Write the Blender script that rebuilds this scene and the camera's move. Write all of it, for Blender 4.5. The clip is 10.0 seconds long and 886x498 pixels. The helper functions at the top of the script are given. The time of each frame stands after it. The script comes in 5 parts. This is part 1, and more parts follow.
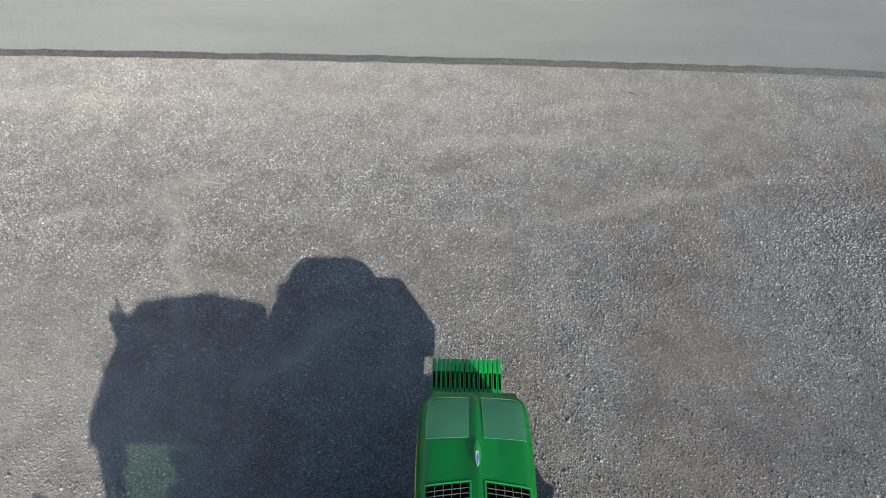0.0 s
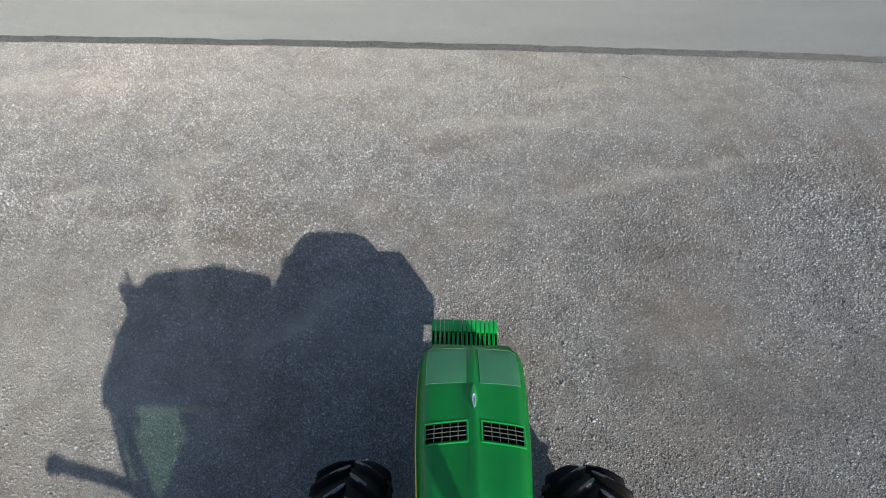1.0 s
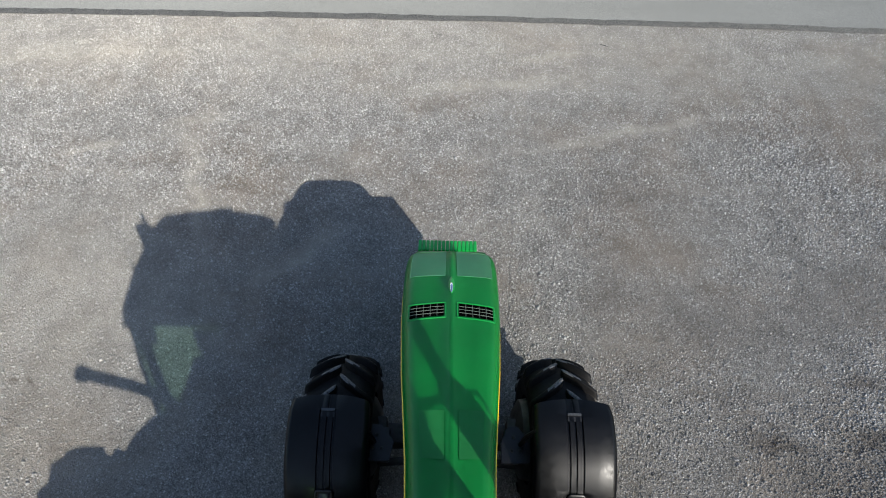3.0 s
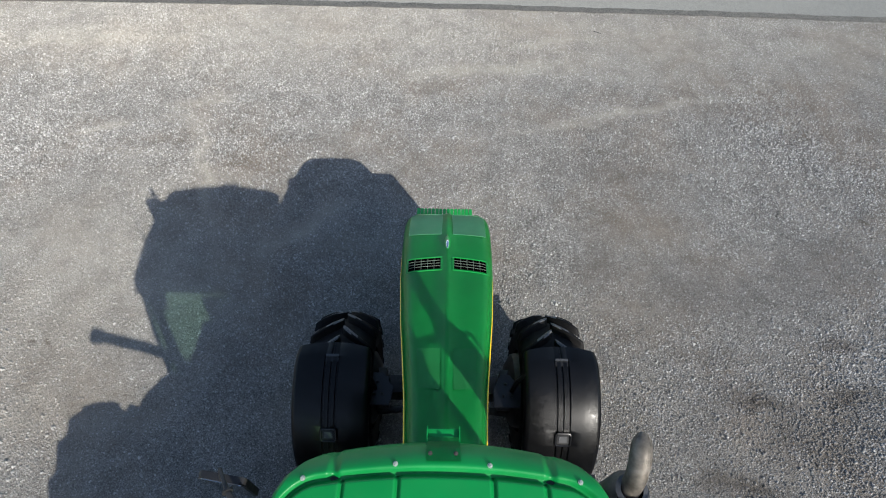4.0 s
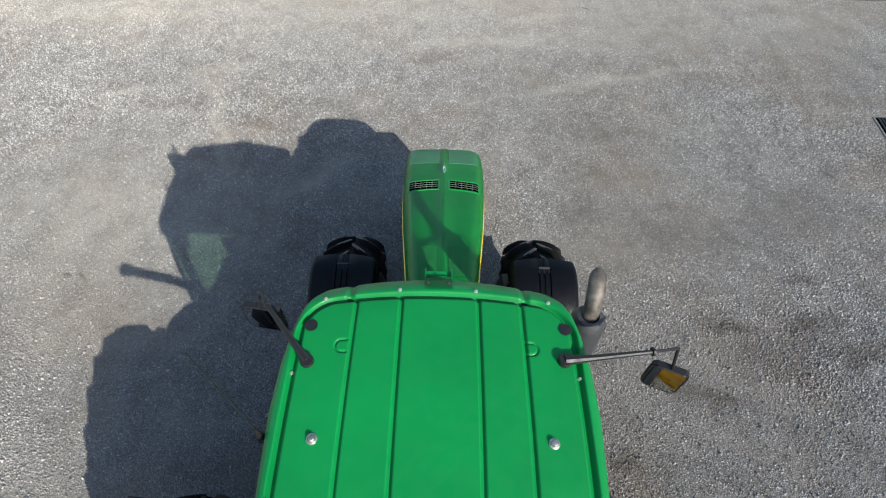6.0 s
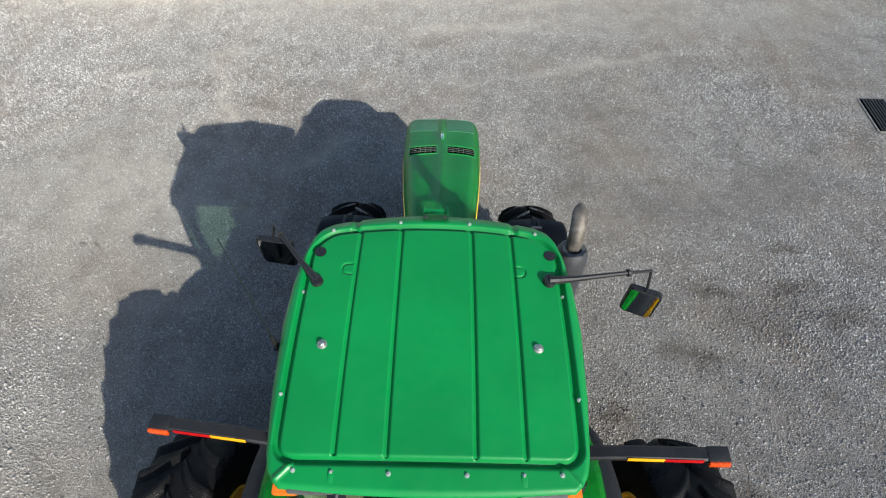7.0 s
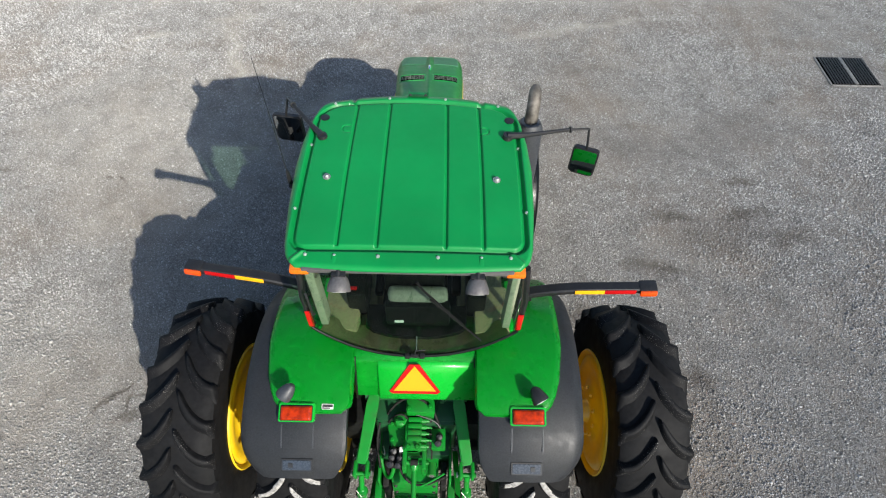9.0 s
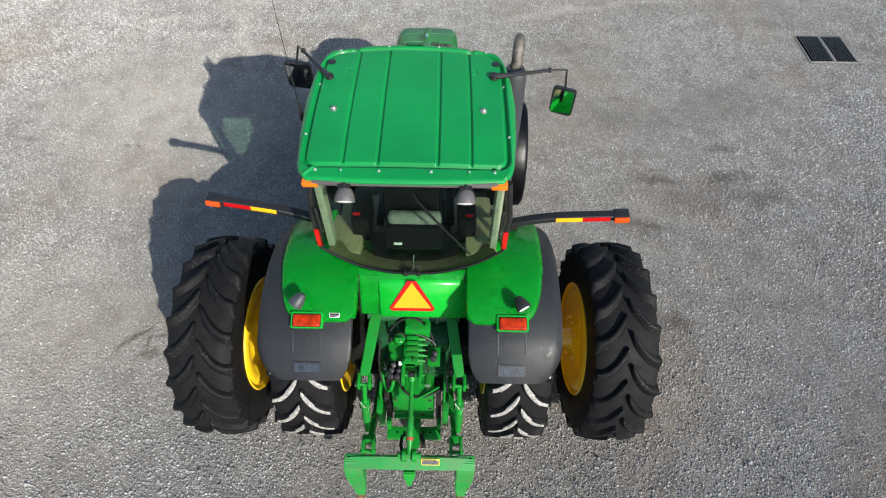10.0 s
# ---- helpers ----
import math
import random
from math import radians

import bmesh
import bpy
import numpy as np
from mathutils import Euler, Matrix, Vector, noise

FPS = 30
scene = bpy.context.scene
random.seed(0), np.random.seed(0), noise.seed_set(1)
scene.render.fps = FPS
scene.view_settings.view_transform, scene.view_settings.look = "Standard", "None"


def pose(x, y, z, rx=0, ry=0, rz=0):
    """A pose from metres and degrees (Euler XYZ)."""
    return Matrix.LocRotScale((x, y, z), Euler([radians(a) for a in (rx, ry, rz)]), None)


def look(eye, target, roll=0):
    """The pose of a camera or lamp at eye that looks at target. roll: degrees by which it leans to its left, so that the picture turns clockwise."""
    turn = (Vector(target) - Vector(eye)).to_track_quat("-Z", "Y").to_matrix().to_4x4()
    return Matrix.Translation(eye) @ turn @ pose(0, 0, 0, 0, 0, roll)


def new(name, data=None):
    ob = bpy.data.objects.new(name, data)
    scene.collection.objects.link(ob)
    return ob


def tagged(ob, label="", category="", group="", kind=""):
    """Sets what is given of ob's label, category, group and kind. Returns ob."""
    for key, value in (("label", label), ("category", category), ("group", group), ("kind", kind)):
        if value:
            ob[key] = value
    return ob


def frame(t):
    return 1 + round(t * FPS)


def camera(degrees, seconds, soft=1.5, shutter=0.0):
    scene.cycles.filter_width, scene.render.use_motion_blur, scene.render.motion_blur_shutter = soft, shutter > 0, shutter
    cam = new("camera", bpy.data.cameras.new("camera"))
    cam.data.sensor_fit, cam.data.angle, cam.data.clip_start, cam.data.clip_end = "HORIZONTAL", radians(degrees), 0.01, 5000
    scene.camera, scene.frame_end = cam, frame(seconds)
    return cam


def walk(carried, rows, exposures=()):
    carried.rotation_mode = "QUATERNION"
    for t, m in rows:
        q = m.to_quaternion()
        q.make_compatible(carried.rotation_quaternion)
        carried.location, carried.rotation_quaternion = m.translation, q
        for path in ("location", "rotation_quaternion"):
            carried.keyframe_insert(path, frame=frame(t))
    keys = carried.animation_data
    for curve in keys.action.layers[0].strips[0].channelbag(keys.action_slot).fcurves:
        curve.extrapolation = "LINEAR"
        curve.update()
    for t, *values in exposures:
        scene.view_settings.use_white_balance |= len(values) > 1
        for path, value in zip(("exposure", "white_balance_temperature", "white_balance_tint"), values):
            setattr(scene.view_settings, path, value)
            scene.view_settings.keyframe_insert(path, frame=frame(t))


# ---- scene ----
cam = camera(78.0, 10.0, soft=1.1)
PATH = [
    (0, (-0.286, 2.929, 5.726), (-0.285, 4.085, 4.094), 1.5),
    (0.5, (-0.285, 2.738, 5.722), (-0.282, 3.894, 4.09), 1.5),
    (1, (-0.273, 2.534, 5.729), (-0.269, 3.689, 4.096), 1.5),
    (1.5, (-0.256, 2.317, 5.753), (-0.252, 3.471, 4.119), 1.4),
    (2, (-0.225, 2.052, 5.758), (-0.221, 3.207, 4.125), 1.4),
    (2.5, (-0.163, 1.791, 5.791), (-0.156, 2.944, 4.157), 1.5),
    (4, (-0.089, 1.065, 5.886), (-0.076, 2.217, 4.251), 1.8),
    (4.5, (-0.084, 0.807, 5.9), (-0.07, 1.962, 4.267), 1.9),
    (5, (-0.058, 0.553, 5.925), (-0.045, 1.709, 4.293), 1.8),
    (6.5, (-0.041, -0.2, 5.975), (-0.028, 0.962, 4.347), 1.8),
    (7, (-0.016, -0.473, 5.989), (-0.005, 0.69, 4.362), 1.7),
    (7.5, (0.03, -0.781, 5.998), (0.043, 0.385, 4.374), 1.7),
    (8, (0.07, -1.106, 6.025), (0.082, 0.061, 4.402), 1.7),
    (8.5, (0.106, -1.454, 6.037), (0.117, -0.284, 4.415), 1.6),
    (9, (0.149, -1.817, 6.045), (0.161, -0.642, 4.426), 1.6),
    (9.5, (0.201, -2.213, 6.065), (0.208, -1.034, 4.45), 1.3),
    (10, (0.225, -2.629, 6.077), (0.23, -1.444, 4.466), 1.2),
]
EXPOSURES = [(0, 0.31), (2, 0.37), (4.5, 0.48), (8, 0.49), (10, 0.56)]
walk(cam, [(t, look(eye, target, roll)) for t, eye, target, roll in PATH], EXPOSURES)

# ---------------------------------------------------------------- light
world = bpy.data.worlds.new("world")
scene.world = world
world.use_nodes = True
SUN_TO = Vector((0.965, -1.394, 1.0)).normalized()
sky = world.node_tree.nodes.new("ShaderNodeTexSky")
sky.sky_type, sky.sun_disc = "NISHITA", False
sky.sun_elevation = math.asin(SUN_TO.z)
sky.sun_rotation = math.atan2(SUN_TO.x, SUN_TO.y)
sky.air_density, sky.dust_density = 1.0, 0.7
world.node_tree.links.new(sky.outputs[0], world.node_tree.nodes["Background"].inputs[0])
world.node_tree.nodes["Background"].inputs[1].default_value = 0.15
sun_data = bpy.data.lights.new("sun", "SUN")
sun_data.energy, sun_data.angle, sun_data.color = 4.7, radians(0.53), (1.0, 0.955, 0.87)
sun = new("sun", sun_data)
sun.matrix_world = look(SUN_TO * 60, (0, 0, 0))


# ---------------------------------------------------------------- materials
class Mat:
    """A node material with short calls."""

    def __init__(self, name, color=(0.5, 0.5, 0.5), rough=0.5, metal=0.0, coat=0.0, spec=0.5):
        self.m = bpy.data.materials.new(name)
        self.m.use_nodes = True
        self.nt = self.m.node_tree
        self.b = self.nt.nodes["Principled BSDF"]
        self.b.inputs["Base Color"].default_value = (*color, 1)
        self.b.inputs["Roughness"].default_value = rough
        self.b.inputs["Metallic"].default_value = metal
        self.b.inputs["Coat Weight"].default_value = coat
        self.b.inputs["Coat Roughness"].default_value = 0.12
        self.b.inputs["Specular IOR Level"].default_value = spec
        self.coord = None

    def node(self, kind, **values):
        n = self.nt.nodes.new(kind)
        for key, value in values.items():
            n.inputs[key.replace("_", " ")].default_value = value
        return n

    def link(self, a, b):
        self.nt.links.new(a, b)

    def place(self, stretch=None):
        """The object's own coordinates, stretched where asked."""
        if self.coord is None:
            self.coord = self.nt.nodes.new("ShaderNodeTexCoord")
        if stretch is None:
            return self.coord.outputs["Object"]
        n = self.nt.nodes.new("ShaderNodeMapping")
        n.inputs["Scale"].default_value = stretch
        self.link(self.coord.outputs["Object"], n.inputs[0])
        return n.outputs[0]

    def noise(self, scale, detail=4.0, rough=0.55, stretch=None):
        n = self.node("ShaderNodeTexNoise", Scale=scale, Detail=detail, Roughness=rough)
        self.link(self.place(stretch), n.inputs["Vector"])
        return n.outputs["Fac"]

    def ramp(self, fac, stops):
        n = self.nt.nodes.new("ShaderNodeValToRGB")
        el = n.color_ramp.elements
        while len(el) < len(stops):
            el.new(0.5)
        for e, (p, c) in zip(el, stops):
            e.position = p
            e.color = (*c, 1) if isinstance(c, tuple) else (c, c, c, 1)
        self.link(fac, n.inputs[0])
        return n.outputs[0]

    def mix(self, fac, a, b, how="MIX"):
        n = self.nt.nodes.new("ShaderNodeMix")
        n.data_type, n.blend_type = "RGBA", how
        for value, slot in ((fac, n.inputs[0]), (a, n.inputs[6]), (b, n.inputs[7])):
            if isinstance(value, (int, float)):
                slot.default_value = value
            elif isinstance(value, tuple):
                slot.default_value = (*value, 1)
            else:
                self.link(value, slot)
        return n.outputs[2]

    def color(self, c):
        self.link(c, self.b.inputs["Base Color"])

    def rough(self, c):
        self.link(c, self.b.inputs["Roughness"])

    def bump(self, height, strength=0.3, distance=0.01):
        n = self.node("ShaderNodeBump", Strength=strength, Distance=distance)
        self.link(height, n.inputs["Height"])
        old = self.b.inputs["Normal"].links
        if old:
            self.link(old[0].from_socket, n.inputs["Normal"])
        self.link(n.outputs[0], self.b.inputs["Normal"])


def paint(name, color, rough=0.32, coat=0.35, dust=0.12, dust_color=(0.24, 0.22, 0.17), spec=0.5):
    """Machine paint: slight fading, a dust film, fine orange peel."""
    k = Mat(name, color, rough, coat=coat, spec=spec)
    fade = k.ramp(k.noise(1.6, 5), [(0.3, tuple(c * 0.88 for c in color)), (0.7, tuple(min(1, c * 1.12) for c in color))])
    film = k.ramp(k.noise(9.0, 6, 0.65), [(0.45, 0.0), (0.8, dust)])
    k.color(k.mix(film, fade, dust_color))
    k.rough(k.ramp(k.noise(14, 4), [(0.3, rough - 0.06), (0.75, rough + 0.12)]))
    k.bump(k.noise(55, 2), 0.04, 0.002)
    return k.m


GREEN = paint("green_paint", (0.002, 0.335, 0.022), 0.28, 0.30, 0.015, spec=0.32)
GREEN_ROOF = paint("green_roof_paint", (0.001, 0.205, 0.044), 0.42, 0.06, 0.012, spec=0.28)
GREEN_HOOD = paint("green_hood_paint", (0.004, 0.275, 0.045), 0.34, 0.25, 0.02)
GREEN_CAST = paint("green_cast_paint", (0.003, 0.20, 0.018), 0.40, 0.10, 0.50, (0.04, 0.036, 0.024), spec=0.35)
# Dirty cast green darkened to paint in the shade beneath and between parts.
SHADED_CAST = paint("shaded_green_cast_paint", (0.006, 0.07, 0.02), 0.5, 0.1, 0.4, (0.03, 0.03, 0.02))
YELLOW = paint("yellow_paint", (0.78, 0.50, 0.006), 0.38, 0.25, 0.18)
STICKER = paint("grip_film", (0.085, 0.32, 0.155), 0.45, 0.1, 0.1)
STICKER_DARK = paint("clear_grip_film", (0.016, 0.265, 0.060), 0.55, 0.0, 0.03)


def plain(name, color, rough=0.6, grain=40, amount=0.12, bump=0.1, metal=0.0, dust=0.0, spec=0.5):
    """Moulded plastic, cloth or bare metal with a fine grain and some dust."""
    k = Mat(name, color, rough, metal, spec=spec)
    c = k.ramp(k.noise(grain, 5), [(0.3, tuple(max(0, v * (1 - amount * 2)) for v in color)), (0.7, tuple(min(1, v * (1 + amount * 2)) for v in color))])
    if dust:
        c = k.mix(k.ramp(k.noise(3.5, 7, 0.7), [(0.42, 0.0), (0.75, dust)]), c, (0.30, 0.28, 0.24))
    k.color(c)
    k.rough(k.ramp(k.noise(grain * 0.3, 4), [(0.3, max(0.05, rough - 0.1)), (0.75, min(1, rough + 0.1))]))
    k.bump(k.noise(grain * 3, 2), bump, 0.002)
    return k.m


RUBBER = plain("tyre_rubber", (0.006, 0.006, 0.0065), 0.7, 30, 0.2, 0.2, dust=0.02, spec=0.15)


def speckled_rubber():
    """Lug rubber with stone dust caught on it in specks."""
    k = Mat("worn_tread_rubber", (0.022, 0.022, 0.023), 0.62, spec=0.13)
    base = k.ramp(k.noise(25, 5), [(0.3, (0.004, 0.004, 0.0044)), (0.7, (0.0095, 0.0095, 0.010))])
    speck = k.ramp(k.noise(170, 2, 0.5), [(0.66, 0.0), (0.71, 0.75)])
    where = k.ramp(k.noise(5, 3), [(0.48, 0.0), (0.62, 1.0)])
    k.color(k.mix(k.mix(1.0, speck, where, "MULTIPLY"), base, (0.42, 0.40, 0.37)))
    k.bump(k.noise(90, 3), 0.2, 0.003)
    return k.m


TREAD = speckled_rubber()
TREAD_FRONT = plain("black_tread_rubber", (0.004, 0.004, 0.0045), 0.65, 60, 0.3, 0.2, dust=0.01, spec=0.15)
TREAD_WORN = plain("scuffed_lug_tops", (0.085, 0.088, 0.094), 0.6, 60, 0.35, 0.25, dust=0.12, spec=0.3)
TREAD_PALE = plain("chalky_tread_rubber", (0.26, 0.25, 0.235), 0.65, 45, 0.35, 0.3, dust=0.4)
PLASTIC = plain("grey_fender_plastic", (0.036, 0.039, 0.044), 0.50, 90, 0.15, 0.12, dust=0.05)
BLACK = plain("black_plastic", (0.012, 0.012, 0.013), 0.45, 80, 0.15, 0.1, dust=0.03, spec=0.4)
SATIN = plain("black_satin_fender", (0.003, 0.0033, 0.0045), 0.38, 90, 0.12, 0.08, spec=0.5)
STEEL = plain("zinc_steel", (0.40, 0.39, 0.36), 0.48, 50, 0.2, 0.1, 0.9)
BRIGHT = plain("bright_zinc_bolt", (0.36, 0.42, 0.37), 0.35, 50, 0.1, 0.05, 0.35)
CHROME = plain("chrome", (0.75, 0.76, 0.80), 0.12, 30, 0.05, 0.0, 1.0)
STACK = plain("heat_stained_exhaust_steel", (0.245, 0.220, 0.190), 0.55, 18, 0.25, 0.2, 0.35, dust=0.2)
IRON = plain("oily_dark_iron", (0.022, 0.021, 0.020), 0.6, 25, 0.3, 0.3, dust=0.15)
TAN = plain("tan_cab_trim", (0.29, 0.225, 0.125), 0.7, 40, 0.08, 0.1)
BEIGE = plain("pale_beige_pillar_trim", (0.36, 0.335, 0.25), 0.7, 40, 0.06, 0.1)
SEAT = plain("light_grey_seat_cloth", (0.19, 0.185, 0.150), 0.85, 120, 0.15, 0.3)
RED_TAPE = plain("red_reflective_tape", (0.44, 0.004, 0.005), 0.4, 300, 0.12, 0.1)
AMBER_TAPE = plain("amber_reflective_tape", (0.95, 0.42, 0.01), 0.4, 300, 0.1, 0.1)
ORANGE = plain("fluorescent_orange_film", (0.95, 0.33, 0.010), 0.45, 200, 0.04, 0.05)
RED_LENS = plain("orange_red_lens", (0.30, 0.020, 0.001), 0.16, 25, 0.25, 0.06, spec=0.3)
AMBER_LENS = plain("amber_lens", (0.72, 0.15, 0.010), 0.16, 160, 0.2, 0.25)
TIP_LENS = plain("orange_red_tip_lens", (0.66, 0.075, 0.010), 0.2, 160, 0.25, 0.2)
LAMP_GREY = plain("grey_lamp_housing", (0.085, 0.080, 0.080), 0.5, 60, 0.12, 0.1, dust=0.06)
LAMP_GLASS = plain("ribbed_lamp_glass", (0.72, 0.73, 0.74), 0.14, 90, 0.1, 0.3)
WHITE = plain("white_label", (0.78, 0.76, 0.70), 0.5, 60, 0.06, 0.05)
LABEL_YELLOW = plain("yellow_label", (0.80, 0.62, 0.05), 0.5, 60, 0.06, 0.05)
INSIDE_BLACK = plain("matt_black_cab_plastic", (0.004, 0.004, 0.0042), 0.5, 80, 0.15, 0.1, spec=0.3)
DARK = Mat("dark_recess", (0.003, 0.003, 0.003), 1.0, spec=0.0).m
VENT_BAR = plain("thin_vent_bar", (0.16, 0.20, 0.16), 0.5, 60, 0.1, 0.0)
MIRROR = Mat("mirror_glass", (0.82, 0.85, 0.83), 0.02, 1.0).m


def tinted_glass():
    """Green-tinted pane: clear through, glossy towards grazing angles."""
    k = Mat("green_tinted_glass")
    nt = k.nt
    clear = k.node("ShaderNodeBsdfTransparent")
    clear.inputs["Color"].default_value = (0.68, 0.79, 0.72, 1)
    gloss = k.node("ShaderNodeBsdfGlossy", Roughness=0.02)
    facing = k.node("ShaderNodeLayerWeight", Blend=0.5)
    power = k.nt.nodes.new("ShaderNodeMath")
    power.operation = "POWER"
    k.link(facing.outputs["Facing"], power.inputs[0])
    power.inputs[1].default_value = 4.0
    some = k.nt.nodes.new("ShaderNodeMath")
    some.operation = "MULTIPLY_ADD"
    k.link(power.outputs[0], some.inputs[0])
    some.inputs[1].default_value, some.inputs[2].default_value = 0.55, 0.035
    mix = k.node("ShaderNodeMixShader")
    k.link(some.outputs[0], mix.inputs[0])
    k.link(clear.outputs[0], mix.inputs[1])
    k.link(gloss.outputs[0], mix.inputs[2])
    k.link(mix.outputs[0], nt.nodes["Material Output"].inputs["Surface"])
    return k.m


GLASS = tinted_glass()


# Dust streaks, then three broad patches; the roadside one paints in backscattered sun.
DRIFTS_AND_BACKSCATTER = [(-2.0, 5.48, 1.15, 0.22, 41), (-3.55, 6.6, 1.6, 0.20, -69), (-5.2, 7.35, 0.65, 0.13, 22), (-4.0, 8.0, 0.75, 0.25, 20), (2.9, 7.95, 2.3, 0.16, 14), (1.9, 9.85, 1.0, 0.13, 15), (-4.6, 2.9, 0.55, 0.35, 30), (0.6, 9.0, 2.2, 0.30, 8), (-6.5, 9.6, 2.4, 0.5, 4), (-1.0, 10.4, 16.0, 2.2, 0), (-5.0, 0.3, 2.8, 2.6, 0), (-4.5, 4.6, 2.6, 2.4, 0)]
STAINS_AND_RUT_SHADE = [(3.24, 0.77, 0.30, 0.20, 0), (-4.60, 3.72, 0.13, 0.07, 0), (-4.85, 3.70, 0.10, 0.05, 0), (1.99, 1.56, 0.20, 0.22, 0), (4.55, 3.31, 0.35, 0.20, 20), (4.72, 3.97, 0.30, 0.16, 0), (3.47, 3.29, 0.55, 0.16, -8),
                (5.1, 2.9, 0.5, 0.3, 0), (5.8, 5.8, 0.12, 0.10, 0), (-6.42, 3.92, 0.3, 0.12, 0), (-3.5, 0.42, 0.30, 0.10, 30), (-3.25, 0.2, 0.28, 0.05, 20), (3.1, 2.3, 0.7, 0.18, -5)]
# Thin strokes paint the shade of tread ruts in the scuffed gravel.
STAINS_AND_RUT_SHADE += [(-3.62 + 0.11 * i, 0.30 + 0.10 * (i % 3), 0.13, 0.035, 20 + 25 * (i % 4)) for i in range(5)]
DAMP_PATCHES = [(1.9, 5.0, 0.9, 0.35, 60), (3.2, 4.6, 1.5, 0.6, 0), (5.0, 5.0, 1.4, 0.7, 10), (2.3, 6.7, 1.1, 0.5, -10), (4.3, 3.0, 1.2, 0.5, 15)]


def yard_tint(k, c):
    """Pale dust drifts, brown stains, and painted backscatter and rut shade on the yard."""
    warp = k.node("ShaderNodeTexNoise", Scale=2.6, Detail=5.0)
    k.link(k.place(), warp.inputs["Vector"])
    shift = k.nt.nodes.new("ShaderNodeVectorMath")
    shift.operation = "MULTIPLY_ADD"
    k.link(warp.outputs["Color"], shift.inputs[0])
    shift.inputs[1].default_value = (0.55, 0.55, 0)
    k.link(k.place(), shift.inputs[2])
    for spots, tone, amount in ((DRIFTS_AND_BACKSCATTER, (0.46, 0.43, 0.375), 0.42), (DAMP_PATCHES, (0.15, 0.135, 0.12), 0.34), (STAINS_AND_RUT_SHADE, (0.09, 0.072, 0.056), 0.55)):
        for x, y, rx, ry, turn in spots:
            m = k.nt.nodes.new("ShaderNodeMapping")
            m.vector_type = "TEXTURE"
            m.inputs["Location"].default_value = (x + 0.275, y + 0.275, 0)
            m.inputs["Rotation"].default_value = (0, 0, radians(turn))
            m.inputs["Scale"].default_value = (rx, ry, 50)
            k.link(shift.outputs[0], m.inputs[0])
            far = k.nt.nodes.new("ShaderNodeVectorMath")
            far.operation = "LENGTH"
            k.link(m.outputs[0], far.inputs[0])
            c = k.mix(k.ramp(far.outputs["Value"], [(0.2, amount), (1.0, 0.0)]), c, tone)
    mottle = k.ramp(k.noise(2.3, 5, 0.62), [(0.36, 0.86), (0.56, 1.05)])
    return k.mix(1.0, c, mottle, "MULTIPLY")


def gravel_material():
    k = Mat("grey_limestone_gravel", rough=0.9, spec=0.22)
    k.b.inputs["Diffuse Roughness"].default_value = 1.0
    cell = k.node("ShaderNodeTexVoronoi", Scale=95.0, Randomness=1.0)
    k.link(k.place(), cell.inputs["Vector"])
    fine = k.node("ShaderNodeTexVoronoi", Scale=160.0, Randomness=1.0)
    k.link(k.place(), fine.inputs["Vector"])
    tone = k.ramp(cell.outputs["Color"], [(0.1, (0.07, 0.069, 0.066)), (0.40, (0.18, 0.177, 0.168)), (0.75, (0.40, 0.392, 0.375)), (1.0, (0.78, 0.77, 0.745))])
    tone2 = k.ramp(fine.outputs["Color"], [(0.1, (0.075, 0.072, 0.066)), (0.9, (0.46, 0.445, 0.42))])
    c = k.mix(1.0, k.mix(0.5, tone, tone2), (0.95, 0.94, 0.92), "MULTIPLY")
    # packed fines: brown and pale drifts
    brown = k.ramp(k.noise(0.55, 7, 0.62), [(0.46, 0.0), (0.66, 0.55)])
    c = k.mix(brown, c, (0.235, 0.19, 0.145))
    pale = k.ramp(k.noise(0.8, 6, 0.6, (0.55, 1.6, 1)), [(0.52, 0.0), (0.70, 0.5)])
    c = k.mix(pale, c, (0.36, 0.335, 0.295))
    k.color(yard_tint(k, c))
    k.bump(k.noise(1.2, 5), 0.3, 0.03)
    k.bump(k.ramp(cell.outputs["Distance"], [(0.0, 1.0), (0.75, 0.0)]), 1.0, 0.012)
    k.bump(k.ramp(fine.outputs["Distance"], [(0.0, 1.0), (0.75, 0.0)]), 0.8, 0.007)
    return k.m


def asphalt_material():
    k = Mat("weathered_pale_asphalt", rough=0.85, spec=0.25)
    k.b.inputs["Diffuse Roughness"].default_value = 1.0
    base = k.ramp(k.noise(110, 4, 0.75), [(0.36, (0.105, 0.107, 0.101)), (0.5, (0.195, 0.197, 0.184)), (0.66, (0.30, 0.30, 0.28))])
    streak = k.ramp(k.noise(0.9, 6, 0.6, (0.3, 1.2, 1)), [(0.35, 0.92), (0.65, 1.04)])
    k.color(k.mix(1.0, base, streak, "MULTIPLY"))
    k.bump(k.noise(220, 3), 0.35, 0.004)
    return k.m


GRAVEL = gravel_material()
ASPHALT = asphalt_material()


# ---------------------------------------------------------------- mesh helpers
def part(name, bm, material, parent=None, label="", smooth=True, angle=35):
    """Links a bmesh as one mesh object under its thing or part."""
    me = bpy.data.meshes.new(name)
    bmesh.ops.recalc_face_normals(bm, faces=bm.faces)
    if smooth:
        for fc in bm.faces:
            fc.smooth = True
        for e in bm.edges:
            if len(e.link_faces) == 2 and e.calc_face_angle(0) > radians(angle):
                e.smooth = False
    bm.to_mesh(me)
    bm.free()
    me.materials.append(material)
    ob = new(name, me)
    ob.parent = parent
    if label:
        tagged(ob, label)
    return ob


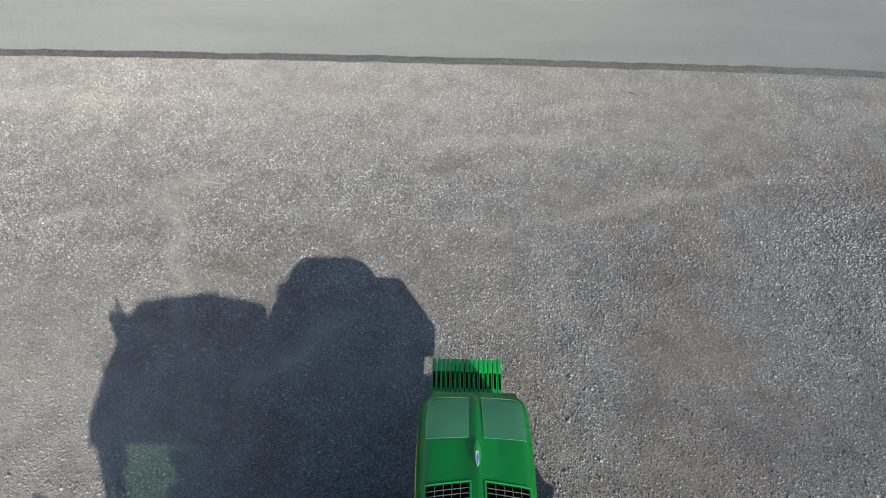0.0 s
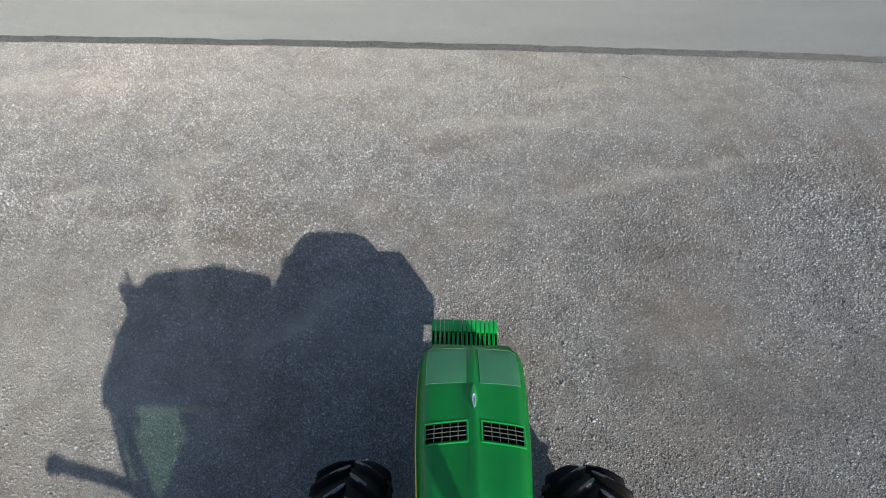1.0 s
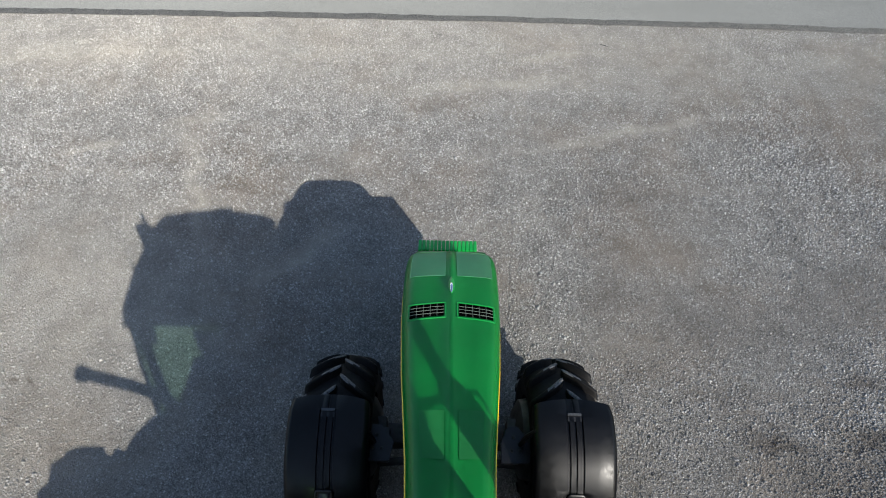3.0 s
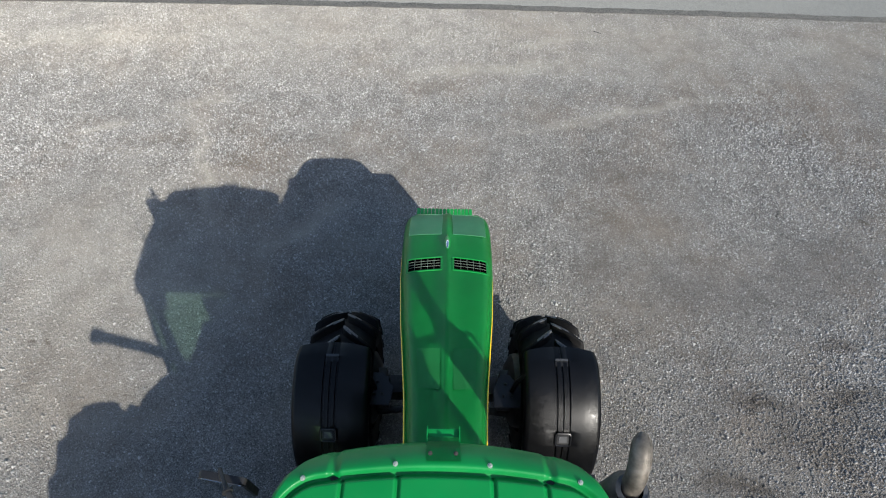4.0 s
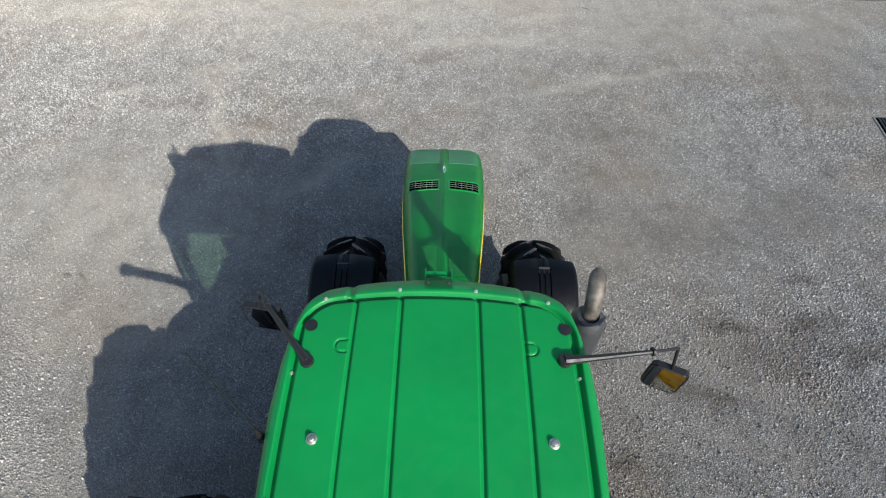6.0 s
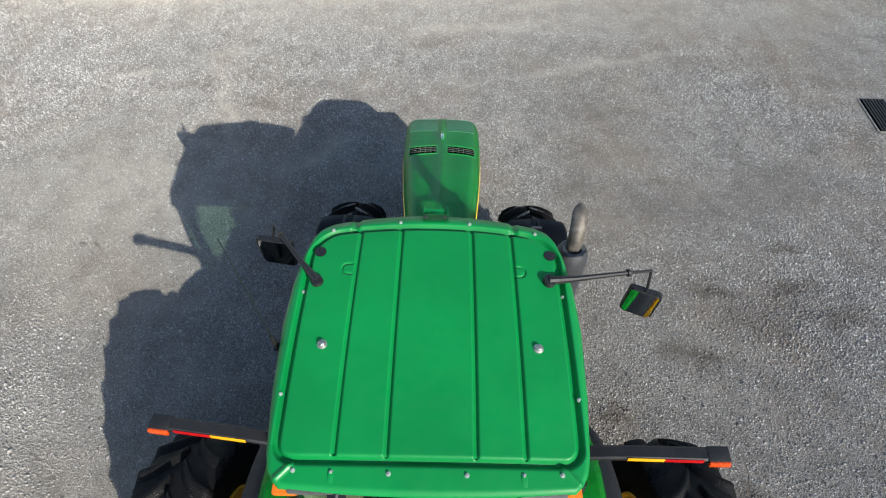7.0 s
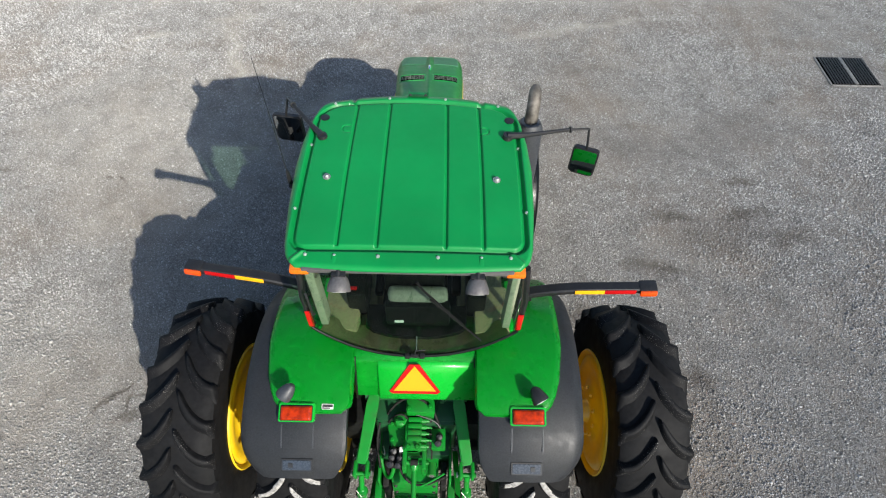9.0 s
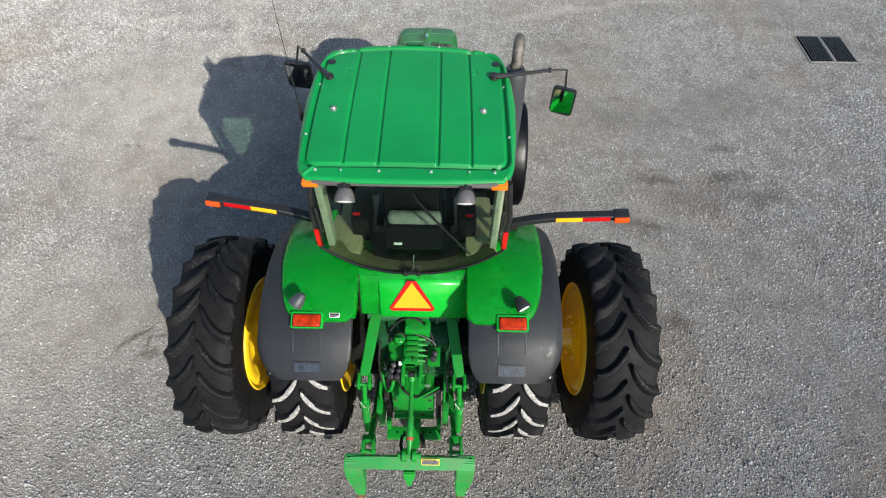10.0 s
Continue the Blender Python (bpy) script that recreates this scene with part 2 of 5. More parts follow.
def thing(name, at, label, category, group="", kind=""):
    ob = new(name)
    ob.location = at
    ob.empty_display_size = 0.2
    return tagged(ob, label, category, group, kind)


def box(bm, lo, hi, bevel=0.0, m=None, seg=2):
    """A box from corner to corner, with rounded edges."""
    vs = [bm.verts.new((x, y, z)) for x in (lo[0], hi[0]) for y in (lo[1], hi[1]) for z in (lo[2], hi[2])]
    fs = [bm.faces.new([vs[i] for i in q]) for q in ((0, 1, 3, 2), (4, 6, 7, 5), (0, 4, 5, 1), (2, 3, 7, 6), (0, 2, 6, 4), (1, 5, 7, 3))]
    if bevel:
        es = list({e for fc in fs for e in fc.edges})
        out = bmesh.ops.bevel(bm, geom=es, offset=bevel, segments=seg, profile=0.6, affect="EDGES")
        vs = list({v for v in vs if v.is_valid} | {v for v in out["verts"] if v.is_valid})
    if m is not None:
        bmesh.ops.transform(bm, matrix=m, verts=vs)
    return bm


def bx(lo, hi, bevel=0.0, m=None, seg=2):
    return box(bmesh.new(), lo, hi, bevel, m, seg)


def skin(bm, rings, closed=True, caps=True):
    """Faces between rings of equally many points."""
    vr = [[bm.verts.new(p) for p in ring] for ring in rings]
    n = len(vr[0])
    for a, b in zip(vr, vr[1:]):
        for i in range(n if closed else n - 1):
            j = (i + 1) % n
            bm.faces.new((a[i], a[j], b[j], b[i]))
    if caps and closed:
        bm.faces.new(vr[0][::-1])
        bm.faces.new(vr[-1])
    return bm


def tube(bm, path, radius, sides=12, caps=True):
    """A round bar along a path; radius one number or one a point."""
    pts = [Vector(p) for p in path]
    rr = radius if isinstance(radius, (list, tuple)) else [radius] * len(pts)
    rings, side = [], None
    for i, p in enumerate(pts):
        d = (pts[min(i + 1, len(pts) - 1)] - pts[max(i - 1, 0)]).normalized()
        if side is None:
            side = d.cross(Vector((0, 0, 1)) if abs(d.z) < 0.9 else Vector((1, 0, 0))).normalized()
        side = (side - d * side.dot(d)).normalized()
        up = d.cross(side)
        rings.append([p + (side * math.cos(a) + up * math.sin(a)) * rr[i] for a in (2 * math.pi * k / sides for k in range(sides))])
    return skin(bm, rings, True, caps)


def tb(path, radius, sides=12):
    return tube(bmesh.new(), path, radius, sides)


def spun(bm, profile, axis="x", sides=48, at=(0, 0, 0), closed=False):
    """Turns a profile of (along, radius) about an axis."""
    rings = []
    for a in (2 * math.pi * k / sides for k in range(sides)):
        ring = []
        for s, r in profile:
            p = {"x": (s, r * math.cos(a), r * math.sin(a)), "z": (r * math.cos(a), r * math.sin(a), s), "y": (r * math.cos(a), s, r * math.sin(a))}[axis]
            ring.append(bm.verts.new(Vector(p) + Vector(at)))
        rings.append(ring)
    n = len(profile)
    for k in range(sides):
        a, b = rings[k], rings[(k + 1) % sides]
        for i in range(n if closed else n - 1):
            bm.faces.new((a[i], a[(i + 1) % n], b[(i + 1) % n], b[i]))
    bmesh.ops.remove_doubles(bm, verts=bm.verts, dist=1e-5)
    return bm


def prism(bm, outline, thick, m=None, bevel=0.0):
    """A flat outline (x, y) given thickness along z, then placed by m."""
    lo = [bm.verts.new((x, y, 0)) for x, y in outline]
    hi = [bm.verts.new((x, y, thick)) for x, y in outline]
    n = len(lo)
    fs = [bm.faces.new(lo[::-1]), bm.faces.new(hi)]
    for i in range(n):
        fs.append(bm.faces.new((lo[i], lo[(i + 1) % n], hi[(i + 1) % n], hi[i])))
    vs = lo + hi
    if bevel:
        out = bmesh.ops.bevel(bm, geom=list(fs[1].edges), offset=bevel, segments=2, affect="EDGES")
        vs = list({v for v in vs if v.is_valid} | {v for v in out["verts"] if v.is_valid})
    if m is not None:
        bmesh.ops.transform(bm, matrix=m, verts=vs)
    return bm


def frame_from(origin, along, up):
    """A placing matrix: x along, z towards up's side, y between."""
    x = Vector(along).normalized()
    z = (Vector(up) - x * Vector(up).dot(x)).normalized()
    y = z.cross(x)
    return Matrix.Translation(origin) @ Matrix((x, y, z)).transposed().to_4x4()


def rounded(w, h, r, n=4):
    """The outline of a rounded rectangle about the origin."""
    pts = []
    for cx, cy, a0 in ((w / 2 - r, h / 2 - r, 0), (-w / 2 + r, h / 2 - r, 90), (-w / 2 + r, -h / 2 + r, 180), (w / 2 - r, -h / 2 + r, 270)):
        for k in range(n + 1):
            a = radians(a0 + 90 * k / n)
            pts.append((cx + r * math.cos(a), cy + r * math.sin(a)))
    return pts


def interp(x, xs, ys):
    return float(np.interp(x, xs, ys))


# ---------------------------------------------------------------- ground and road
EDGE = 10.85


def road_bend(x):
    """The road bends away slightly towards both sides."""
    return -0.0014 * np.minimum(np.square(x), 100.0)


bm = bmesh.new()
xs = [-900, -200, -60, -25] + [-14 + 0.7 * i for i in range(41)] + [25, 60, 200, 900]
ys = [-900, -200, -60, -20] + [-8 + 0.75 * i for i in range(25)] + [10.5, EDGE - 0.02, EDGE + 0.015, 13, 19, 30, 60, 200, 900]
grid = []
for y in ys:
    row = []
    for x in xs:
        wob = float(road_bend(x)) + 0.025 * noise.noise((x * 0.6, 0, 3.0)) + 0.02 * noise.noise((x * 2.3, 1, 3.0))
        yy = y + wob if abs(y - EDGE) < 0.1 else y
        z = -0.075 if EDGE < y < 19 else 0.0
        if -14 < x < 14 and -8 < y < 10.6 and not (abs(x) < 2.6 and -1.6 < y < 4.2):
            z += 0.010 * noise.noise((x * 0.5, y * 0.5, 7.0))
        row.append(bm.verts.new((x, yy, z)))
    grid.append(row)
for a, b in zip(grid, grid[1:]):
    for i in range(len(xs) - 1):
        bm.faces.new((a[i], a[i + 1], b[i + 1], b[i]))
ground = part("ground", bm, GRAVEL)
tagged(ground, "grey and brown packed gravel yard with pale wheel tracks", "gravel ground", kind="structure")

bm = bmesh.new()
prev = None
for i in range(161):
    x = -80 + i
    near = [bm.verts.new((x, EDGE - 0.04 + float(road_bend(x)) + 0.025 * noise.noise((x * 0.6, 0, 3.0)), -0.018)), bm.verts.new((x, 14.2, 0.0)), bm.verts.new((x, 18.5, -0.018))]
    if prev:
        for k in range(2):
            bm.faces.new((prev[k], near[k], near[k + 1], prev[k + 1]))
    prev = near
road = part("road", bm, ASPHALT)
bm = bmesh.new()
prev = None
for i in range(1001):
    x = -25 + 0.05 * i
    lip = EDGE - 0.02 + float(road_bend(x)) + 0.025 * noise.noise((x * 0.6, 0, 3.0)) + 0.02 * noise.noise((x * 2.3, 1, 3.0))
    wide = 0.21 + 0.03 * noise.noise((x * 0.9, 5, 3.0)) + 0.02 * noise.noise((x * 4.0, 5, 3.0)) + 0.03 * noise.noise((x * 13.0, 5, 3.0))
    row = [bm.verts.new((x, lip - 0.03, 0.010)), bm.verts.new((x, lip + 0.02, 0.006)), bm.verts.new((x, lip + 0.08, -0.004)), bm.verts.new((x, lip + wide * 0.8, -0.008)), bm.verts.new((x, lip + wide, -0.024))]
    if prev:
        for q in range(4):
            bm.faces.new((prev[q], row[q], row[q + 1], prev[q + 1]))
    prev = row
lip = part("road_edge", bm, plain("dark_dirt_lip", (0.115, 0.107, 0.092), 0.95, 60, 0.45, 0.8, dust=0.35))
tagged(lip, "dark crumbled dirt lip along the road's edge", "road edge", kind="structure")
tagged(road, "smooth pale grey weathered asphalt road beside gravel", "road", kind="structure")


# ---------------------------------------------------------------- tractor
tractor = thing("tractor", (-0.025, 0, 0), "green and yellow farm tractor with dual rear wheels parked on gravel", "tractor")


# wheels: axle along x, forward is +y, and the tread's arrows lead forward on top
def tyre_mesh(R, w, rim_r, deep=0.05, crown=0.03):
    h = w / 2
    c = R - deep
    half = [(0, c), (h * 0.5, c - 0.004), (h * 0.82, c - 0.018), (h * 0.96, c - 0.05), (h, c - 0.12),
            (h * 1.0, (c + rim_r) / 2), (h * 0.985, rim_r + 0.10), (h * 0.96, rim_r + 0.03), (h * 0.90, rim_r - 0.01)]
    half = [(s, r - (max(0.0, crown - 0.02) * (s / h) ** 2.6 if r > c - 0.13 else 0)) for s, r in half]
    prof = [(-s, r) for s, r in half[:0:-1]] + half
    return spun(bmesh.new(), prof, "x", 72)


def tread_mesh(R, w, lugs, sweep, ends, pale=None, half=0.034, flank=0.075, curve=1.9, crown=0.018, gap=-0.03):
    """Curved lugs, left and right in turn; ends: how far each runs down the shoulder."""
    bm = bmesh.new()
    h = w / 2
    steps = [0, 0.05, 0.12, 0.20, 0.29, 0.39, 0.50, 0.62, 0.74, 0.85, 0.95, 1.0]
    for side in (-1, 1):
        for k in range(lugs):
            a0 = 2 * math.pi * (k + (0.5 if side > 0 else 0)) / lugs
            wear = 1 + 0.06 * random.uniform(-1, 1)
            rings = []
            for s in steps:
                x = side * (gap * w + s * (h - gap * w + 0.004))
                top = R - crown * (abs(x) / h) ** 2.6 - (ends if s > 0.99 else 0.018 if s > 0.95 else 0)
                base = R - 0.075 - crown * 0.8 * (abs(x) / h) ** 2.6 - 0.03 * max(0, abs(x) / h - 0.6)
                a = a0 + sweep / R * (1 - (1 - s) ** curve)
                tw = half * (1.18 - 0.50 * s) * wear * (0.50 if s == 0 else 0.88 if s == steps[1] else 1)
                hh = top - base
                rings.append([(x, r * math.cos(a + d / R), r * math.sin(a + d / R)) for r, d in ((base, -tw - 0.026), (base + 0.30 * hh, -tw - 0.012), (top - 0.012, -tw - 0.002), (top - 0.002, -tw * 0.72), (top, tw * 0.5), (top - 0.008, tw), (base + 0.68 * hh, tw + 0.20 * flank), (base + 0.30 * hh, tw + 0.55 * flank), (base, tw + flank))])
            before = len(bm.faces)
            skin(bm, rings, True, True)
            bm.faces.ensure_lookup_table()
            deg = math.degrees(a0) % 360
            if pale and pale[0] < deg < pale[1]:
                for fc in bm.faces[before:]:
                    if max(math.hypot(v.co.y, v.co.z) for v in fc.verts) - min(math.hypot(v.co.y, v.co.z) for v in fc.verts) < 0.012 and abs(fc.calc_center_median().x) < h * 0.9:
                        fc.material_index = 1
    return bm


def rim_mesh(rr, w, dish):
    """Flanges, a stepped barrel and a dished disc with its hub; dish: where along the axle the disc sits."""
    h = w * 0.478
    prof = [(-h, rr + 0.02), (-h - 0.012, rr + 0.012), (-h, rr - 0.015), (-h + 0.02, rr - 0.03), ((-h + dish) / 2, rr - 0.05), (dish - 0.015, rr - 0.07),
            (dish - 0.012, rr - 0.13), (dish + 0.02, rr * 0.62), (dish, rr * 0.45), (dish - 0.03, rr * 0.36), (dish - 0.035, 0.11), (dish - 0.07, 0.10), (dish - 0.07, 0.001),
            (dish + 0.05, 0.001), (dish + 0.05, 0.12), (dish + 0.03, rr * 0.45), (dish + 0.035, rr * 0.62), (dish + 0.012, rr - 0.10),
            (h * 0.5, rr - 0.07), (h - 0.05, rr - 0.03), (h, rr - 0.015), (h + 0.012, rr + 0.012), (h, rr + 0.02), (h - 0.03, rr - 0.002), (0, rr - 0.06), (-h + 0.03, rr - 0.002)]
    return spun(bmesh.new(), prof, "x", 64, closed=True)


def wheel(name, x, y, R, w, rr, dish, side, tyre, tread, rim, turn, label):
    """One wheel: the rim carries its tyre, tread, bolts and valve."""
    rim_ob = new(name, rim)
    rim_ob.parent = tractor
    rim_ob.location = (x, y, R - 0.006)
    rim_ob.rotation_euler = (radians(turn), 0, 0)
    if side < 0:
        rim_ob.scale = (-1, 1, 1)
    tagged(rim_ob, label)
    for nm, me, lab in (("tyre", tyre, "black ribbed rubber tyre"), ("tread", tread, "worn curved rubber lugs")):
        o = new(nm, me)
        o.parent = rim_ob
        tagged(o, lab)
    for k in range(10):
        a = 2 * math.pi * k / 10
        o = new("wheel_bolt", BOLT)
        o.parent = rim_ob
        o.location = (dish - 0.034, rr * 0.40 * math.cos(a), rr * 0.40 * math.sin(a))
        o.rotation_euler = (0, radians(-90), 0)
    return rim_ob


def mesh_of(bm, name, material, angle=35):
    ob = part(name, bm, material, None, "", True, angle)
    me = ob.data
    bpy.data.objects.remove(ob)
    return me


def bolt_bm(r=0.014, h=0.012, washer=True):
    bm = bmesh.new()
    if washer:
        spun(bm, [(0, 0.001), (0, r * 1.55), (0.003, r * 1.5), (0.003, 0.001)], "z", 16)
    spun(bm, [(0.003, r), (h * 0.8, r), (h, r * 0.8), (h, 0.001)], "z", 6)
    return bm


BOLT = mesh_of(bolt_bm(0.014, 0.018), "wheel_bolt", YELLOW)
tyre_r = mesh_of(tyre_mesh(0.998, 0.57, 0.555), "tyre", RUBBER)
tread_r = mesh_of(tread_mesh(0.998, 0.57, 21, 0.25, 0.055, (195, 262), 0.031, 0.100, 2.1, 0.040, 0.03), "tread", TREAD, 110)
tread_in = mesh_of(tread_mesh(0.998, 0.57, 21, 0.25, 0.055, (110, 300), 0.037, 0.085, 2.1, 0.030, 0.02), "tread", TREAD, 110)
for me in (tread_r, tread_in):
    me.materials.append(TREAD_PALE)
rim_r = mesh_of(rim_mesh(0.555, 0.57, 0.05), "wheel", YELLOW)
rim_o = mesh_of(rim_mesh(0.555, 0.57, -0.262), "wheel", YELLOW)
for x in (1.885, 0.962):
    for s in (-1, 1):
        wheel("rear_wheel", s * x if x < 1 else s * 1.865 + 0.022, 0, 0.998, 0.57, 0.555, -0.262 if x > 1 else 0.05, s, tyre_r, tread_r if x > 1 else tread_in, rim_o if x > 1 else rim_r, 3 if x > 1 else -5,
              "yellow steel rear wheel of the outer dual pair" if x > 1 else "yellow steel rear wheel under a grey fender")
tyre_f = mesh_of(tyre_mesh(0.735, 0.585, 0.40, 0.066, 0.085), "tyre", RUBBER)
tread_f = mesh_of(tread_mesh(0.735, 0.585, 18, 0.20, 0.05, (-1, 361), 0.0245, 0.022, 1.45, 0.085, 0.012), "tread", TREAD_FRONT, 75)
tread_f.materials.append(TREAD_WORN)
rim_f = mesh_of(rim_mesh(0.40, 0.40, 0.06), "wheel", YELLOW)
for s in (-1, 1):
    wheel("front_wheel", s * 0.957 + 0.027, 3.03, 0.735, 0.585, 0.40, 0.06, s, tyre_f, tread_f, rim_f, 4, "yellow steel front wheel with a black lugged tyre")

# chassis, engine and axles
bm = bmesh.new()
tube(bm, [(-1.75, 0, 0.992), (1.75, 0, 0.992)], 0.075, 20)
tube(bm, [(-0.78, 0, 0.992), (-0.45, 0, 0.992), (-0.36, 0, 0.992)], [0.13, 0.15, 0.20], 20)
tube(bm, [(0.36, 0, 0.992), (0.45, 0, 0.992), (0.78, 0, 0.992)], [0.20, 0.15, 0.13], 20)
part("rear_axle", bm, SHADED_CAST, tractor, "grimy green rear axle darkened for shade")
# Added boxes, coloured black to paint the shade between arms and fenders.
for s in (-1, 1):
    bm = bx((s * 0.52 - 0.15, -0.24, 0.74), (s * 0.52 + 0.15, 0.32, 1.24), 0.05)
    box(bm, (s * 0.50 - 0.12, -0.30, 0.66), (s * 0.50 + 0.12, 0.20, 0.80), 0.03)
    part("final_drive", bm, plain("shade_black_housing", (0.007, 0.008, 0.007), 0.7, 25, 0.3, 0.3, spec=0.2), tractor, "final drive housing coloured black for the shaded gap")
for s in (-1, 1):
    bm = spun(bmesh.new(), [(s * 1.0, 0.10), (s * 1.08, 0.105), (s * 1.60, 0.105), (s * 1.66, 0.12)], "x", 28, (0, 0, 0.992))
    part("dual_hub", bm, YELLOW, tractor, "yellow hub extension between the dual wheels")
bm = bx((-0.36, -0.28, 0.62), (0.36, 1.3, 1.42), 0.06)
part("transmission_housing", bm, SHADED_CAST, tractor, "grimy green transmission housing darkened for shade")
bm = bx((-0.30, 1.3, 0.72), (0.30, 4.2, 1.62), 0.05)
part("engine_block", bm, IRON, tractor, "dark oily engine under the hood")
bm = bx((-0.66, 2.93, 0.62), (0.66, 3.13, 0.85), 0.06)
box(bm, (-0.22, 2.75, 0.60), (0.22, 3.35, 0.95), 0.05)
for s in (-1, 1):
    box(bm, (s * 0.60 - 0.07, 2.92, 0.52), (s * 0.60 + 0.07, 3.14, 0.98), 0.03)
    tube(bm, [(s * 0.24, 2.80, 0.85), (s * 0.60, 2.78, 0.78)], 0.035, 12)
    tube(bm, [(s * 0.60, 3.03, 0.735), (s * 0.66, 3.03, 0.735), (s * 0.80, 3.03, 0.735)], [0.24, 0.345, 0.375], 24)
part("front_axle", bm, IRON, tractor, "dark front axle with steering rods")
bm = bx((-0.27, 4.2, 0.72), (0.27, 4.62, 1.15), 0.03)
part("front_support", bm, GREEN_CAST, tractor, "green cast front support")
for s in (-1, 1):
    bm = bx((s * 0.56 - 0.15, 0.55, 0.72), (s * 0.56 + 0.15, 1.95, 1.36), 0.08)
    part("side_tank", bm, BLACK, tractor, "black plastic tank below the cab")

# hood
HY = [1.80, 2.25, 2.50, 2.80, 3.20, 3.65, 3.96, 4.15, 4.28, 4.36, 4.41, 4.44]
HW = [0.262, 0.285, 0.300, 0.330, 0.372, 0.404, 0.413, 0.414, 0.410, 0.402, 0.390, 0.365]
HZ = [2.295, 2.235, 2.195, 2.145, 2.065, 1.960, 1.888, 1.835, 1.792, 1.757, 1.723, 1.686]


def hood_half(y):
    hw, zt = interp(y, HY, HW), interp(y, HY, HZ)
    lo = zt - interp(y, [1.8, 4.0, 4.44], [0.62, 0.60, 0.42])
    return [(0, zt + 0.016), (0.020, zt + 0.013), (0.034, zt + 0.001), (hw * 0.45, zt), (hw - 0.105, zt - 0.008), (hw - 0.062, zt - 0.024), (hw - 0.028, zt - 0.056),
            (hw - 0.008, zt - 0.105), (hw + 0.002, zt - 0.17), (hw + 0.010, zt - 0.30), (hw + 0.010, lo)]


def hood_z(x, y, up=0.004):
    half = hood_half(y)
    return interp(abs(x), [p[0] for p in half[:9]], [p[1] for p in half[:9]]) + up


bm = bmesh.new()
rings = []
for i in range(61):
    y = 1.80 + (4.44 - 1.80) * i / 60
    half = hood_half(y)
    rings.append([(x, y, z) for x, z in half[::-1]] + [(-x, y, z) for x, z in half[1:]])
for k, (sc, dy, dz) in enumerate(((0.93, 0.035, -0.05), (0.82, 0.055, -0.13), (0.80, 0.05, -0.30))):
    base = rings[60]
    rings.append([(x * sc, 4.44 + dy, min(z, 1.69 + dz)) for x, y, z in base])
skin(bm, rings, False, False)
bmesh.ops.solidify(bm, geom=bm.faces[:], thickness=0.006)
hood = part("hood", bm, GREEN_HOOD, tractor, "glossy green sloping hood with a raised centre spine", angle=40)
hood.location.x = 0.007


def on_hood(name, corners, material, label="", up=0.004, n=8):
    """A thin sheet laid on the hood; corners in plan: near-left, near-right, far-right, far-left."""
    bm = bmesh.new()
    a, b, c, d = (Vector((*p, 0)) for p in corners)
    rows = []
    for i in range(n + 1):
        v = i / n
        p, q = a.lerp(d, v), b.lerp(c, v)
        rows.append([p.lerp(q, j / n) for j in range(n + 1)])
    rings = [[(p.x, p.y, hood_z(p.x, p.y, up)) for p in row] for row in rows]
    skin(bm, rings, False, False)
    bmesh.ops.solidify(bm, geom=bm.faces[:], thickness=0.002)
    return part(name, bm, material, hood, label)


def hood_line(bm, p, q, r=0.003, up=0.006, n=8):
    pts = [Vector((*p, 0)).lerp(Vector((*q, 0)), i / n) for i in range(n + 1)]
    tube(bm, [(v.x, v.y, hood_z(v.x, v.y, up)) for v in pts], r, 6)


